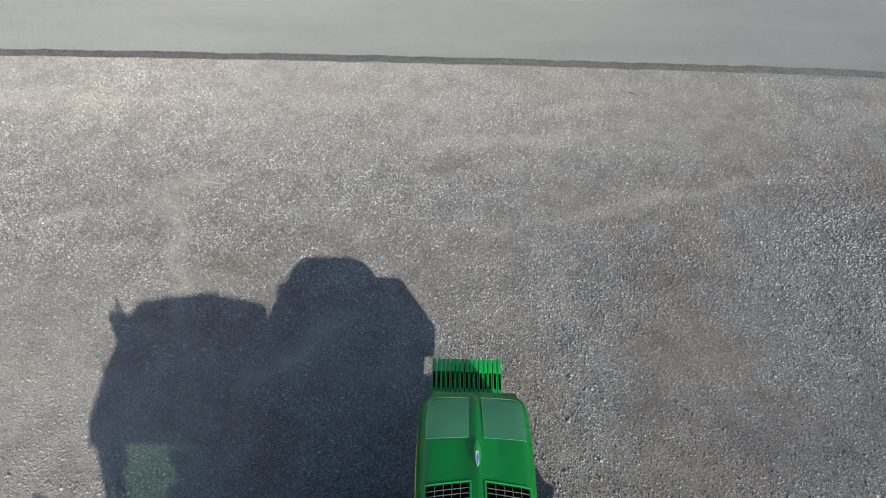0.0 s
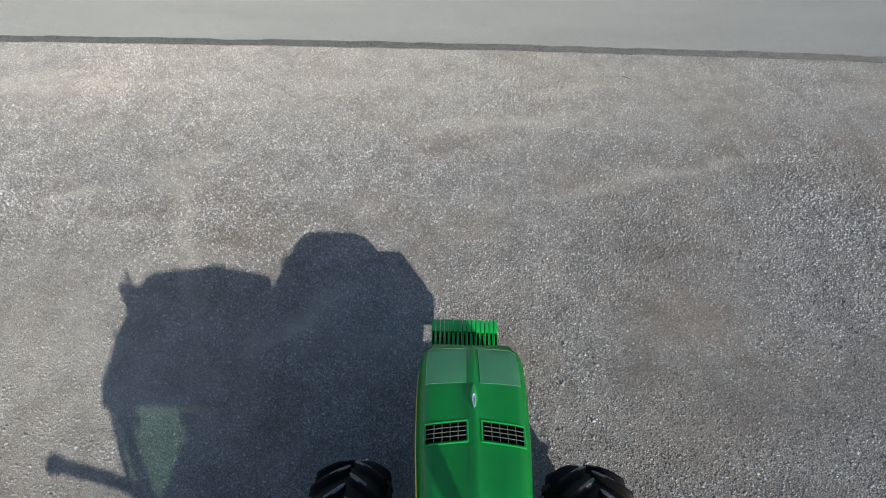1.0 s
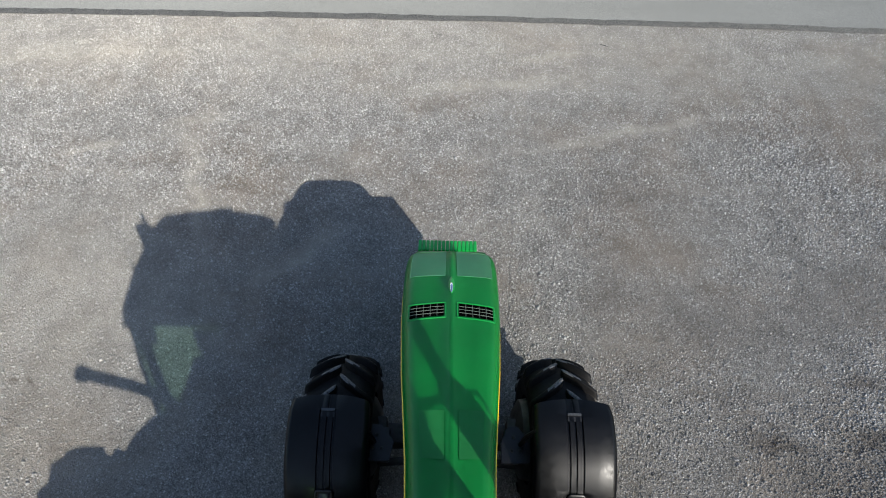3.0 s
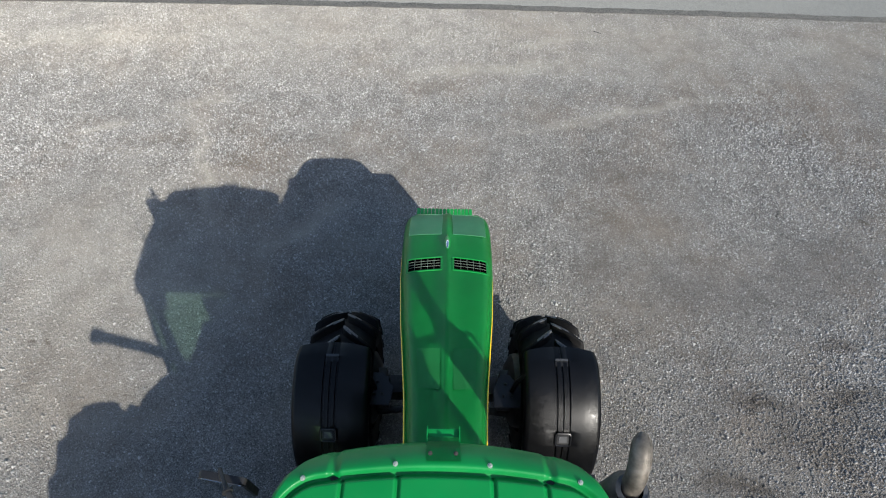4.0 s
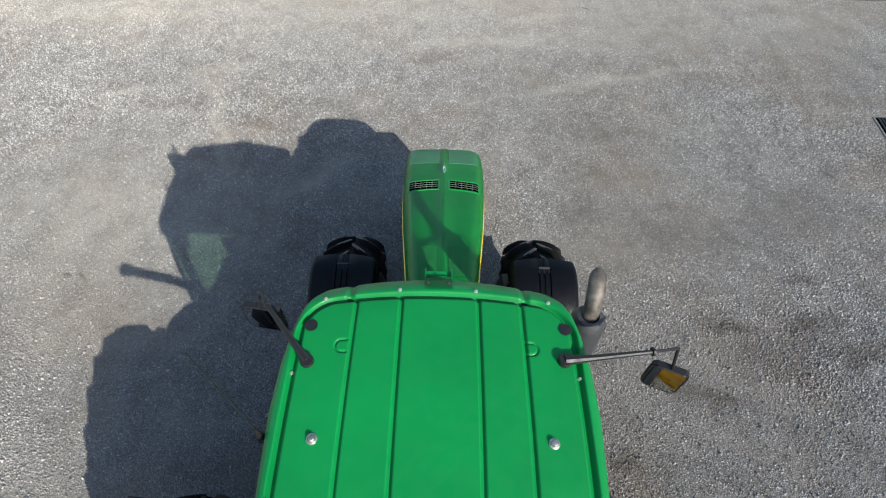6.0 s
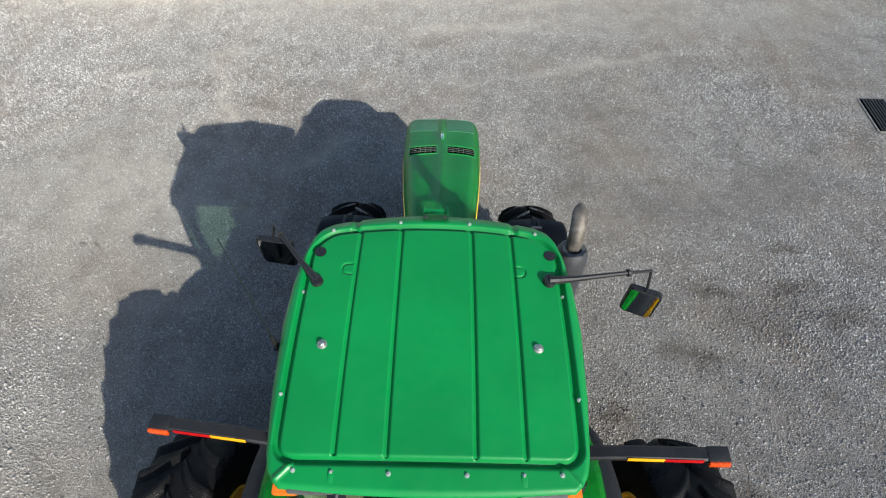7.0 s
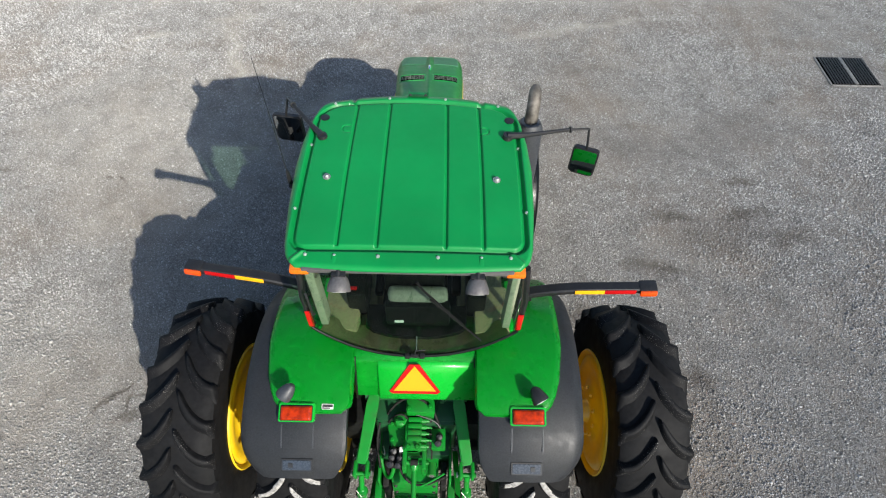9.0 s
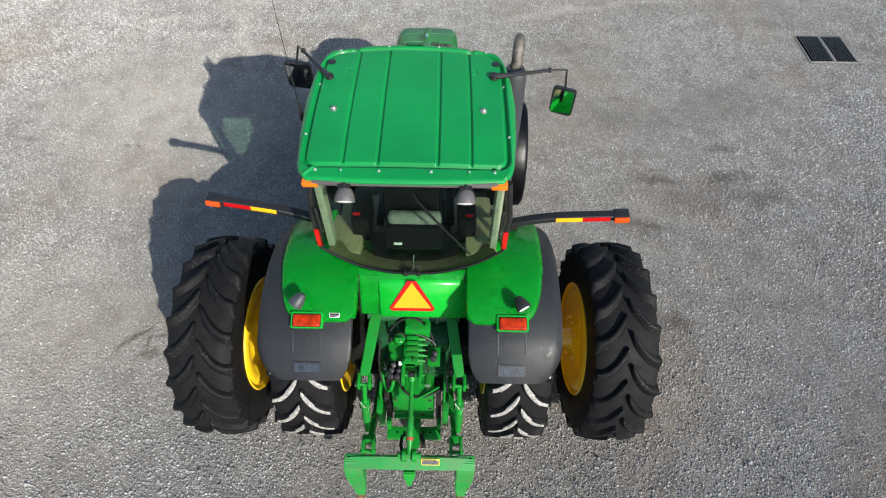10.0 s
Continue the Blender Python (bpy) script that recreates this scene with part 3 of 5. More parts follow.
for s in (-1, 1):
    on_hood("grip_film", [(s * 0.054, 4.065), (s * 0.350, 4.052), (s * 0.342, 4.355), (s * 0.047, 4.395)], STICKER, "matt pale green anti-slip film")
    bm = bmesh.new()
    ring = [(s * 0.054, 4.065), (s * 0.350, 4.052), (s * 0.352, 4.20), (s * 0.342, 4.355), (s * 0.30, 4.385), (s * 0.047, 4.398)]
    for p, q in zip(ring, ring[1:] + ring[:1]):
        hood_line(bm, p, q, 0.0018, 0.0045)
    part("film_edge", bm, paint("film_edge_paint", (0.10, 0.36, 0.18), 0.4, 0.2), hood, "raised pale edge of the film")
    on_hood("grip_film", [(s * 0.048, 2.46), (s * 0.200, 2.47), (s * 0.225, 2.80), (s * 0.048, 2.80)], STICKER_DARK, "matt clear green anti-slip film")
    # hood vents
    y0, y1, x0, x1 = 3.622, 3.752, 0.060, 0.335
    on_hood("vent_recess", [(s * x0, y0), (s * x1, y0 - 0.034), (s * x1, y1 - 0.034), (s * x0, y1)], DARK, "dark vent opening", 0.003)
    bm = bmesh.new()
    lip = [(s * (x0 - 0.012), y0 - 0.014), (s * (x1 + 0.012), y0 - 0.048), (s * (x1 + 0.010), y1 - 0.024), (s * (x0 - 0.012), y1 + 0.012)]
    for p, q in zip(lip, lip[1:] + lip[:1]):
        hood_line(bm, p, q, 0.006, 0.001)
    vent = part("vent_grille", bm, GREEN_HOOD, hood, "rimmed hood vent with thin bars")
    for k in range(1, 4):
        bm = bmesh.new()
        v = k / 4
        hood_line(bm, (s * x0, y0 + (y1 - y0) * v), (s * x1, y0 - 0.034 + (y1 - y0) * v), 0.0018, 0.006)
        part("bar", bm, VENT_BAR, vent)
    for k in range(1, 5):
        bm = bmesh.new()
        x = s * (x0 + (x1 - x0) * k / 5)
        hood_line(bm, (x, y0 - 0.034 * k / 5), (x, y1 - 0.034 * k / 5), 0.0014, 0.005)
        part("bar", bm, VENT_BAR, vent)
    # side stripe with unreadable lettering
    bm = bmesh.new()
    rows = []
    for i in range(31):
        y = 1.84 + (4.25 - 1.84) * i / 30
        e = interp(y, [2.4, 3.4, 4.25], [0.018, 0.0145, 0.0115])
        hw, zt = interp(y, HY, HW), interp(y, HY, HZ)
        rows.append([(s * (hw + 0.005), y, zt - 0.250), (s * (hw + e - 0.0015), y, zt - 0.258), (s * (hw + e), y, zt - 0.33), (s * (hw + 0.008), y, zt - 0.335)])
    skin(bm, rows, False, False)
    stripe = part("side_stripe", bm, YELLOW, hood, "yellow stripe along the hood's side")
    bm = bmesh.new()
    for i in range(10):
        y = 1.95 + 0.052 * i
        hw, zt = interp(y, HY, HW), interp(y, HY, HZ)
        box(bm, (s * (hw + 0.018) - 0.006, y, zt - 0.318), (s * (hw + 0.018) + 0.005, y + 0.034, zt - 0.266), 0.001)
    part("lettering", bm, IRON, stripe, "row of dark letter-sized bars")

# emblem and its fairing
bm = bmesh.new()
rings = []
for i in range(13):
    v = i / 12
    y = 3.85 + 0.20 * v
    r = 0.020 * math.sin(math.pi * min(1, v * 1.02 + 0.0)) ** 0.7 + 0.001
    rings.append([(r * 1.25 * math.cos(a), y, hood_z(0, y, 0.0) - 0.003 + 1.6 * r * max(0, math.sin(a))) for a in (2 * math.pi * k / 12 for k in range(12))])
skin(bm, rings)
part("spine_fairing", bm, GREEN_HOOD, hood, "green raised fairing on the spine")
bm = bmesh.new()
rings = []
for i in range(11):
    v = i / 10
    y = 3.855 + 0.125 * v
    r = 0.0145 * (math.sin(math.pi * (0.04 + 0.92 * v)) ** 0.6)
    rings.append([(r * math.cos(a), y, hood_z(0, y, 0.014) + 0.014 * math.sin(math.pi * v) + r * 0.7 * math.sin(a)) for a in (2 * math.pi * k / 12 for k in range(12))])
skin(bm, rings)
part("emblem", bm, CHROME, hood, "leaf-shaped polished chrome badge")

# front suitcase weights
for k in range(15):
    x = -0.308 + 0.0415 * k
    bm = bmesh.new()
    t = 0.0185
    box(bm, (x - t, 4.86, 0.64), (x + t, 4.985, 1.115), 0.008)
    box(bm, (x - t, 4.60, 0.64), (x + t, 4.72, 1.085), 0.008)
    box(bm, (x - t, 4.70, 0.64), (x + t, 4.88, 0.92), 0.004)
    box(bm, (x - t, 4.70, 0.92), (x - t + 0.008, 4.88, 1.095), 0.002)
    box(bm, (x + t - 0.008, 4.70, 0.92), (x + t, 4.88, 1.095), 0.002)
    part("front_weight", bm, GREEN_HOOD, tractor, "green cast suitcase weight with a hand slot")

# front fenders
CLIP_AT, BUCKLE_AT = 93.4, 138.5
for s in (-1, 1):
    FX = s * 0.969 + 0.024
    bm = bmesh.new()
    rings = []
    for i in range(49):
        fore = max(0.0, 1 - i / 5)
        hw = 0.322 - 0.012 * fore ** 2.2 - 0.02 * max(0.0, (i - 44) / 4) ** 2
        dip = -0.010 if 3 < i < 21 or i > 24 else 0.0
        prof = [(-hw, -0.085), (-hw + 0.003, -0.035), (-hw + 0.016, -0.010), (-hw + 0.045, 0.0), (-0.16, 0.005), (-0.066, 0.005), (-0.060, dip), (-0.050, dip), (-0.045, 0.005), (-0.010, 0.005), (-0.006, dip), (0.002, dip),
                (0.006, 0.005), (0.040, 0.005), (0.045, dip), (0.055, dip), (0.061, 0.005), (0.16, 0.005), (hw - 0.045, 0.0), (hw - 0.016, -0.010), (hw - 0.003, -0.035), (hw, -0.085)]
        drop = 0.020 * fore ** 2
        ang = [radians(87.2 + (196 - 87.2) * i / 48 - 3.0 * (1 - i / 48) ** 8 * (1 - (x / hw) ** 2)) for x, d in prof]
        rings.append([(FX + x, 3.03 + (0.835 + d - drop) * math.cos(a), 0.735 + (0.835 + d - drop) * math.sin(a)) for (x, d), a in zip(prof, ang)])
    skin(bm, rings, False, False)
    bmesh.ops.solidify(bm, geom=bm.faces[:], thickness=0.008)
    fend = part("front_fender", bm, SATIN, tractor, "black satin front fender with moulded channels", angle=45)

    def on_front(deg, R=0.835):
        a = radians(deg)
        return frame_from((FX - 0.002, 3.03 + R * math.cos(a), 0.735 + R * math.sin(a)), (1, 0, 0), (0, math.cos(a), math.sin(a)))

    bm = prism(bmesh.new(), rounded(0.108, 0.022, 0.004), 0.014, on_front(CLIP_AT), 0.003)
    part("clip", bm, PLASTIC, fend, "grey rectangular clip")
    bm = prism(bmesh.new(), rounded(0.108, 0.040, 0.005), 0.004, on_front(CLIP_AT + 2.4), 0.001)
    part("clip_foot", bm, BLACK, fend)
    m = on_front(BUCKLE_AT)
    bm = prism(bmesh.new(), rounded(0.105, 0.095, 0.016), 0.012, m, 0.004)
    part("badge_plate", bm, SATIN, fend, "black moulded square plate")
    bm = bmesh.new()
    ring = [m @ Vector((x, y, 0.013)) for x, y in rounded(0.125, 0.112, 0.022, 4)]
    tube(bm, ring + ring[:2], 0.008, 6, False)
    part("buckle", bm, SATIN, fend, "rounded moulded buckle")
    bm = prism(bmesh.new(), rounded(0.070, 0.060, 0.012), 0.004, m @ Matrix.Translation((0, 0, 0.0115)), 0.002)
    part("badge", bm, PLASTIC, fend, "plain dark grey badge")
    # stay between axle and fender, with a hose and two bolt heads
    bm = tb([(s * 0.60, 2.85, 1.05), (s * 0.63, 2.85, 1.40), (s * 0.70, 2.86, 1.53)], 0.022, 10)
    box(bm, (s * 0.55 - 0.06, 2.74, 0.95), (s * 0.55 + 0.06, 3.0, 1.10), 0.01)
    prism(bm, [(-0.13, -0.16), (0.10, -0.16), (0.13, 0.0), (0.02, 0.14), (-0.06, 0.14), (-0.13, 0.0)], 0.02, Matrix.Translation((s * 0.575, 2.86, 1.16)), 0.006)
    bracket = part("fender_bracket", bm, SATIN, fend, "black steel fender bracket")
    for dx, dy in ((-0.04, -0.06), (0.03, -0.06), (-0.02, 0.05)):
        bm = bolt_bm(0.011, 0.014)
        bmesh.ops.transform(bm, matrix=Matrix.Translation((s * 0.575 + dx, 2.86 + dy, 1.18)), verts=bm.verts)
        part("bracket_bolt", bm, IRON, bracket)

# rear fenders
for s in (-1, 1):
    bm = bmesh.new()
    rings = []
    for i in range(49):
        a = radians(30 + (138 - 30) * i / 48)
        end = max(0.0, (i - 40) / 8)
        inn = 0.485 + 0.09 * end ** 3
        out = 1.288 - 0.13 * end ** 2.4
        R = 1.142 - 0.035 * end
        prof = [(inn, R - 0.06), (inn + 0.004, R - 0.012), (inn + 0.03, R), ((inn + out) / 2, R + 0.004), (out - 0.10, R - 0.002), (out - 0.05, R - 0.018), (out - 0.015, R - 0.05), (out, R - 0.12)]
        rings.append([(s * x, r * math.cos(a), 1.0 + r * math.sin(a)) for x, r in prof])
    skin(bm, rings, False, False)
    bmesh.ops.solidify(bm, geom=bm.faces[:], thickness=0.010)
    fend = part("rear_fender", bm, PLASTIC, tractor, "dusty dark grey plastic rear fender")
    bm = bmesh.new()
    rings = []
    for i in range(49):
        d = 28 + (112 - 28) * i / 48
        a = radians(d)
        out = interp(d, [28, 60, 85, 99, 105, 109, 111, 112], [1.16, 1.155, 1.14, 1.10, 1.065, 1.03, 0.99, 0.95])
        inn = interp(d, [28, 108, 110.5, 112], [0.47, 0.46, 0.475, 0.52])
        R = 1.172 + interp(d, [28, 60, 88, 105, 115], [0.05, 0.02, 0.006, 0.004, -0.006])
        prof = [(inn, R - 0.12), (inn, R - 0.02), (inn + 0.012, R - 0.004), (inn + 0.04, R), ((inn + out) / 2, R + 0.012), (out - 0.06, R + 0.002), (out - 0.022, R - 0.006), (out - 0.005, R - 0.022), (out, R - 0.045)]
        rings.append([(s * x, r * math.cos(a), 1.0 + r * math.sin(a)) for x, r in prof])
    last = rings[-1]
    rings.append([(x, y - 0.004, z - 0.035) for x, y, z in last])
    skin(bm, rings, False, False)
    bmesh.ops.solidify(bm, geom=bm.faces[:], thickness=0.006)
    cover = part("fender_cover", bm, GREEN, tractor, "glossy green fender cover", angle=40)

    def on_fender(x, deg, R=1.178):
        a = radians(deg)
        return frame_from((s * x, R * math.cos(a), 1.0 + R * math.sin(a)), (1, 0, 0), (0, math.cos(a), math.sin(a)))

    # tail lamp in its green bezel
    m = on_fender(0.845, 112.3, 1.155)
    bm = prism(bmesh.new(), rounded(0.262, 0.135, 0.015), 0.045, m, 0.006)
    lamp = part("tail_lamp", bm, GREEN, cover, "green bezel of a tail lamp")
    bm = skin(bmesh.new(), [[m @ Vector((x * k, y * (1 - 1.8 * (1 - k)) - 0.004, z)) for x, y in rounded(0.226, 0.102, 0.010)] for k, z in ((1.0, 0.042), (1.0, 0.052), (0.97, 0.061), (0.90, 0.068), (0.80, 0.071))])
    part("seal", prism(bmesh.new(), rounded(0.236, 0.111, 0.012), 0.006, m @ Matrix.Translation((0, -0.004, 0.0425)), 0.001), BLACK, lamp)
    part("lens", bm, RED_LENS, lamp, "orange-red ribbed lamp lens")
    for k in (-1, 1):
        part("lens_rib", bx((k * 0.055 - 0.002, -0.030, 0.069), (k * 0.055 + 0.002, 0.024, 0.0735), 0.0, m), RED_LENS, lamp)
    # moulded channel below the lamp and the marker lamp plate
    for dx in (-0.115, 0.115):
        bm = prism(bmesh.new(), rounded(0.012, 0.17, 0.005), 0.012, on_fender(0.845 + dx, 121, 1.136), 0.004)
        part("moulded_rib", bm, PLASTIC, fend)
    m = on_fender(0.845, 131.8, 1.124)
    bm = prism(bmesh.new(), rounded(0.232, 0.098, 0.008), 0.010, m, 0.003)
    plate = part("lamp_plate", bm, BLACK, fend, "black frame on the fender's lip")
    bm = prism(bmesh.new(), rounded(0.205, 0.074, 0.004), 0.004, m @ Matrix.Translation((0, 0, 0.0095)), 0.001)
    part("reflector_glass", bm, plain("grey_reflector", (0.030, 0.038, 0.05), 0.28, 200, 0.15, 0.05), plate, "blue-grey glossy reflector")
    bm = prism(bmesh.new(), rounded(0.035, 0.035, 0.003), 0.004, m @ Matrix.Translation((s * 0.045, 0, 0.013)), 0.001)
    part("socket", bm, BLACK, plate)
    # work lamp standing on the fender
    a = radians(107)
    root = Vector((s * 0.905, 1.178 * math.cos(a), 1.0 + 1.178 * math.sin(a)))
    head = root + Vector((0.0, -0.01, 0.12))
    aim = Vector((0.45, -0.80, -0.20) if s > 0 else (-0.62, -0.52, -0.58)).normalized()
    bm = tb([root + Vector((0, 0.03, -0.01)), root + Vector((0, 0.03, 0.05)), head + Vector((0, 0.03, 0.0))], 0.014, 10)
    wl = part("work_lamp", bm, BLACK, tractor, "grey round work lamp on a short stalk")
    q = aim.to_track_quat("Z", "Y").to_matrix().to_4x4()
    bm = spun(bmesh.new(), [(-0.075, 0.001), (-0.07, 0.022), (-0.045, 0.040), (0.0, 0.056), (0.038, 0.062), (0.046, 0.060), (0.046, 0.052)], "z", 28)
    bmesh.ops.transform(bm, matrix=Matrix.Translation(head) @ q, verts=bm.verts)
    part("lamp_body", bm, PLASTIC if s < 0 else BLACK, wl, "round lamp body")
    bm = spun(bmesh.new(), [(0.040, 0.055), (0.047, 0.040), (0.050, 0.001)], "z", 28)
    bmesh.ops.transform(bm, matrix=Matrix.Translation(head) @ q, verts=bm.verts)
    part("lamp_glass", bm, LAMP_GLASS, wl, "pale ribbed lamp glass")
    # marker bar with tape and a lamp at its tip
    m = frame_from((-0.85, 0.605, 2.175), (-1.08, 0.090, 0.120), (0, 0, 1)) if s < 0 else frame_from((0.86, 0.575, 2.225), (1.085, -0.045, 0.125), (0, 0, 1))
    bm = bmesh.new()
    rows = []
    for i in range(15):
        u = 0.02 + 1.0 * i / 14
        bow = -0.085 * max(0, 1 - u / 0.55) ** 2
        rows.append([m @ Vector((u, yy, zz + bow)) for yy, zz in ((-0.045, -0.022), (-0.045, 0.014), (-0.032, 0.025), (0.032, 0.025), (0.045, 0.014), (0.045, -0.022), (0.032, -0.03), (-0.032, -0.03))])
    skin(bm, rows)
    box(bm, (0.925, -0.052, -0.034), (1.065, 0.052, 0.032), 0.016, m)
    box(bm, (-0.06, -0.03, -0.17), (0.08, 0.05, -0.06), 0.015, m)
    bar = part("marker_bar", bm, BLACK, tractor, "black marker arm reaching out over the dual wheel")
    rear = (m.to_3x3() @ Vector((0, 1, 0))).y < 0
    sy = 1 if rear else -1
    for nm, xa, xb, mt, lab in (("amber_tape", 0.42, 0.655, AMBER_TAPE, "amber reflective strip"), ("red_tape", 0.658, 0.90, RED_TAPE, "red reflective strip")):
        bm = bmesh.new()
        lo, hi = sorted((sy * 0.042, sy * 0.0485))
        box(bm, (xa, lo, -0.026), (xb, hi, 0.022), 0.001, m)
        part(nm, bm, mt, bar, lab)
    bm = bmesh.new()
    lo, hi = sorted((sy * 0.045, sy * 0.072))
    box(bm, (0.928, lo, -0.034), (1.062, hi, 0.026), 0.014, m)
    part("tip_lamp", bm, TIP_LENS, bar, "orange lamp at the arm's tip")

# decal on the fender cover
a = radians(110.2)
m = frame_from((-0.625, 1.178 * math.cos(a), 1.0 + 1.178 * math.sin(a)), (1, 0, 0), (0, math.cos(a), math.sin(a)))
bm = prism(bmesh.new(), rounded(0.085, 0.038, 0.004), 0.003, m)
decal = part("decal", bm, WHITE, tractor, "small white and dark data label")
bm = bmesh.new()
box(bm, (-0.038, -0.004, 0.002), (0.038, 0.015, 0.0045), 0, m)
box(bm, (-0.038, -0.015, 0.002), (0.02, -0.007, 0.0045), 0, m)
part("print", bm, IRON, decal, "dark bars of print")

# ---------------------------------------------------------------- cab
RX = -0.026          # the roof sits a touch off the tractor's middle
WV = [0.0, 0.02, 0.05, 0.10, 0.30, 0.55, 0.72, 0.84, 0.91, 0.955, 0.985, 1.0]
WW = [0.715, 0.755, 0.785, 0.805, 0.838, 0.858, 0.842, 0.808, 0.772, 0.728, 0.668, 0.585]


def roof_xy(u, v):
    x = u * interp(v, WV, WW)
    front = 1.842 - 0.075 * (x / 0.62) ** 2
    back = 0.078 + 0.03 * (x / 0.72) ** 2
    return x, back + v * (front - back)


def groove(d, w, depth):
    d = abs(d) / w
    return 0.0 if d >= 1 else -depth * 0.5 * (1 + math.cos(math.pi * d))


def panel_gap(x, y):
    """Distance from the gutter that runs round the roof's middle panel."""
    cx, cy, hx, hy, r = 0.0, 0.958, 0.757 + 0.012 * math.cos(2.2 * (y - 0.9)), 0.724, 0.18
    if y < 0.6:
        r = 0.085
    top = 0.050 * (x / 0.62) ** 2
    yy = y + (top if y > cy else 0)
    qx, qy = abs(x - cx) - (hx - r), abs(yy - cy) - (hy - r)
    return math.hypot(max(qx, 0), max(qy, 0)) + min(max(qx, qy), 0) - r


def roof_z(x, y):
    d = panel_gap(x, y)
    z = 3.222 - 0.014 * (x / 0.8) ** 2 - 0.012 * ((y - 0.95) / 0.8) ** 2
    z += groove(d, 0.030, 0.032)
    z -= 0.075 * max(0.0, min(1.0, (y + 0.072 * (x / 0.62) ** 2 - 1.715) / 0.127)) ** 1.7
    z -= 0.030 * max(0.0, min(1.0, (abs(x) - 0.785) / 0.07)) ** 1.6
    if d < -0.01 and y > 0.255:
        for gx in (-0.460, -0.206, 0.235, 0.478):
            bend = 0.012 * math.cos(1.6 * (y - 0.9)) * (1 if gx > 0 else -1) * (1 if abs(gx) > 0.4 else 0.4)
            z += groove(x - gx - bend, 0.020, 0.018)
        for s in (-1, 1):
            q = math.hypot(max(s * x - 0.520, 0), y - 1.352)
            if 0.49 < s * x < 0.62:
                z += groove(q - 0.036, 0.010, 0.010)
    if d > 0 and y < 0.26:
        z -= 0.006 * min(1, (0.26 - y) / 0.16)
        for s in (-1, 1):
            t2 = abs((x - s * 0.66) * s * 0.72 + (y - 0.225) * 0.70)
            if abs(x) > 0.655:
                z += 0.016 * max(0, 1 - t2 / 0.020)
    if d > 0 and y > 1.5:
        z += groove(abs(x) - 0.508, 0.036, 0.020)
    return z


bm = bmesh.new()
NU, NV = 440, 250
grid = []
for j in range(NV + 1):
    v = j / NV
    row = []
    for i in range(NU + 1):
        u = -1 + 2 * i / NU
        x, y = roof_xy(u, v)
        ex = (1 - abs(u)) * 0.83
        ey = min(v, 1 - v) * 1.72
        e = min(ex, ey)
        z = roof_z(x, y) - 0.016 * max(0, 1 - e / 0.030) ** 2
        row.append(bm.verts.new((x + RX, y, z)))
    grid.append(row)
for a, b in zip(grid, grid[1:]):
    for i in range(NU):
        bm.faces.new((a[i], a[i + 1], b[i + 1], b[i]))
loop = grid[0] + [r[-1] for r in grid[1:]] + grid[-1][-2::-1] + [r[0] for r in grid[-2:0:-1]]
prev = loop
for out, drop in ((0.003, 0.008), (0.0, 0.018), (-0.03, 0.024)):
    ring = []
    for v0 in loop:
        d = Vector((v0.co.x - RX, v0.co.y - 0.92, 0)).normalized()
        ring.append(bm.verts.new((v0.co.x + d.x * out, v0.co.y + d.y * out, v0.co.z - drop)))
    for i in range(len(loop)):
        k = (i + 1) % len(loop)
        bm.faces.new((prev[i], prev[k], ring[k], ring[i]))
    prev = ring
roof = part("cab_roof", bm, GREEN_ROOF, tractor, "green moulded cab roof with long grooves and rivets", angle=60)


def roof_bit(name, bm, x, y, material, label="", up=0.0):
    bmesh.ops.transform(bm, matrix=Matrix.Translation((x + RX, y, roof_z(x, y) + up)), verts=bm.verts)
    return part(name, bm, material, roof, label)


for x, y in ((-0.645, 1.645), (-0.222, 1.715), (0.222, 1.715), (0.640, 1.650), (-0.785, 0.565), (0.785, 0.565), (-0.772, 1.20), (0.772, 1.20),
             (-0.468, 0.178), (-0.190, 0.175), (0.190, 0.175), (0.468, 0.178), (-0.655, 0.185), (0.655, 0.185)):
    roof_bit("roof_bolt", bolt_bm(0.008, 0.012), x, y, BRIGHT)
for x in (-0.060, 0.062):
    roof_bit("roof_bolt", bolt_bm(0.007, 0.012), x, 1.768, IRON, "", 0.012)
for x in (-0.468, 0.468):
    roof_bit("bolt_channel", bx((-0.014, -0.055, -0.012), (0.014, 0.016, 0.005), 0.004, pose(0, 0, 0, 11)), x, 0.165, GREEN_ROOF)
for x in (-0.604, 0.592):
    bm = spun(bmesh.new(), [(0, 0.001), (0, 0.028), (0.005, 0.028), (0.009, 0.020), (0.020, 0.018), (0.025, 0.013), (0.027, 0.001)], "z", 24)
    roof_bit("antenna_stud", bm, x, 0.845, STEEL, "round zinc-plated stud on the roof")
for x, y in ((-0.703, 1.472), (0.718, 1.478)):
    bm = spun(bmesh.new(), [(0, 0.001), (0, 0.036), (0.003, 0.036), (0.004, 0.030), (0.004, 0.001)], "z", 28)
    roof_bit("rubber_plug", bm, x, y, BLACK, "flat black rubber plug", 0.003)
bm = bmesh.new()
rows = []
for y in (1.730, 1.76, 1.79, 1.82, 1.842):
    z = 3.218 - 0.45 * (y - 1.73) - 3.0 * max(0.0, y - 1.79) ** 2 * 3
    rows.append([(-0.105, y, z), (0.058, y, z)])
skin(bm, rows, False, False)
bmesh.ops.solidify(bm, geom=bm.faces[:], thickness=0.004)
for x in (-0.107, 0.054):
    box(bm, (x, 1.80, 3.105), (x + 0.005, 1.915, 3.150), 0.001)
box(bm, (-0.105, 1.868, 3.118), (0.058, 1.908, 3.123), 0.001)
part("receiver_bracket", bm, GREEN_ROOF, roof, "green sheet-metal bracket on the roof's front")

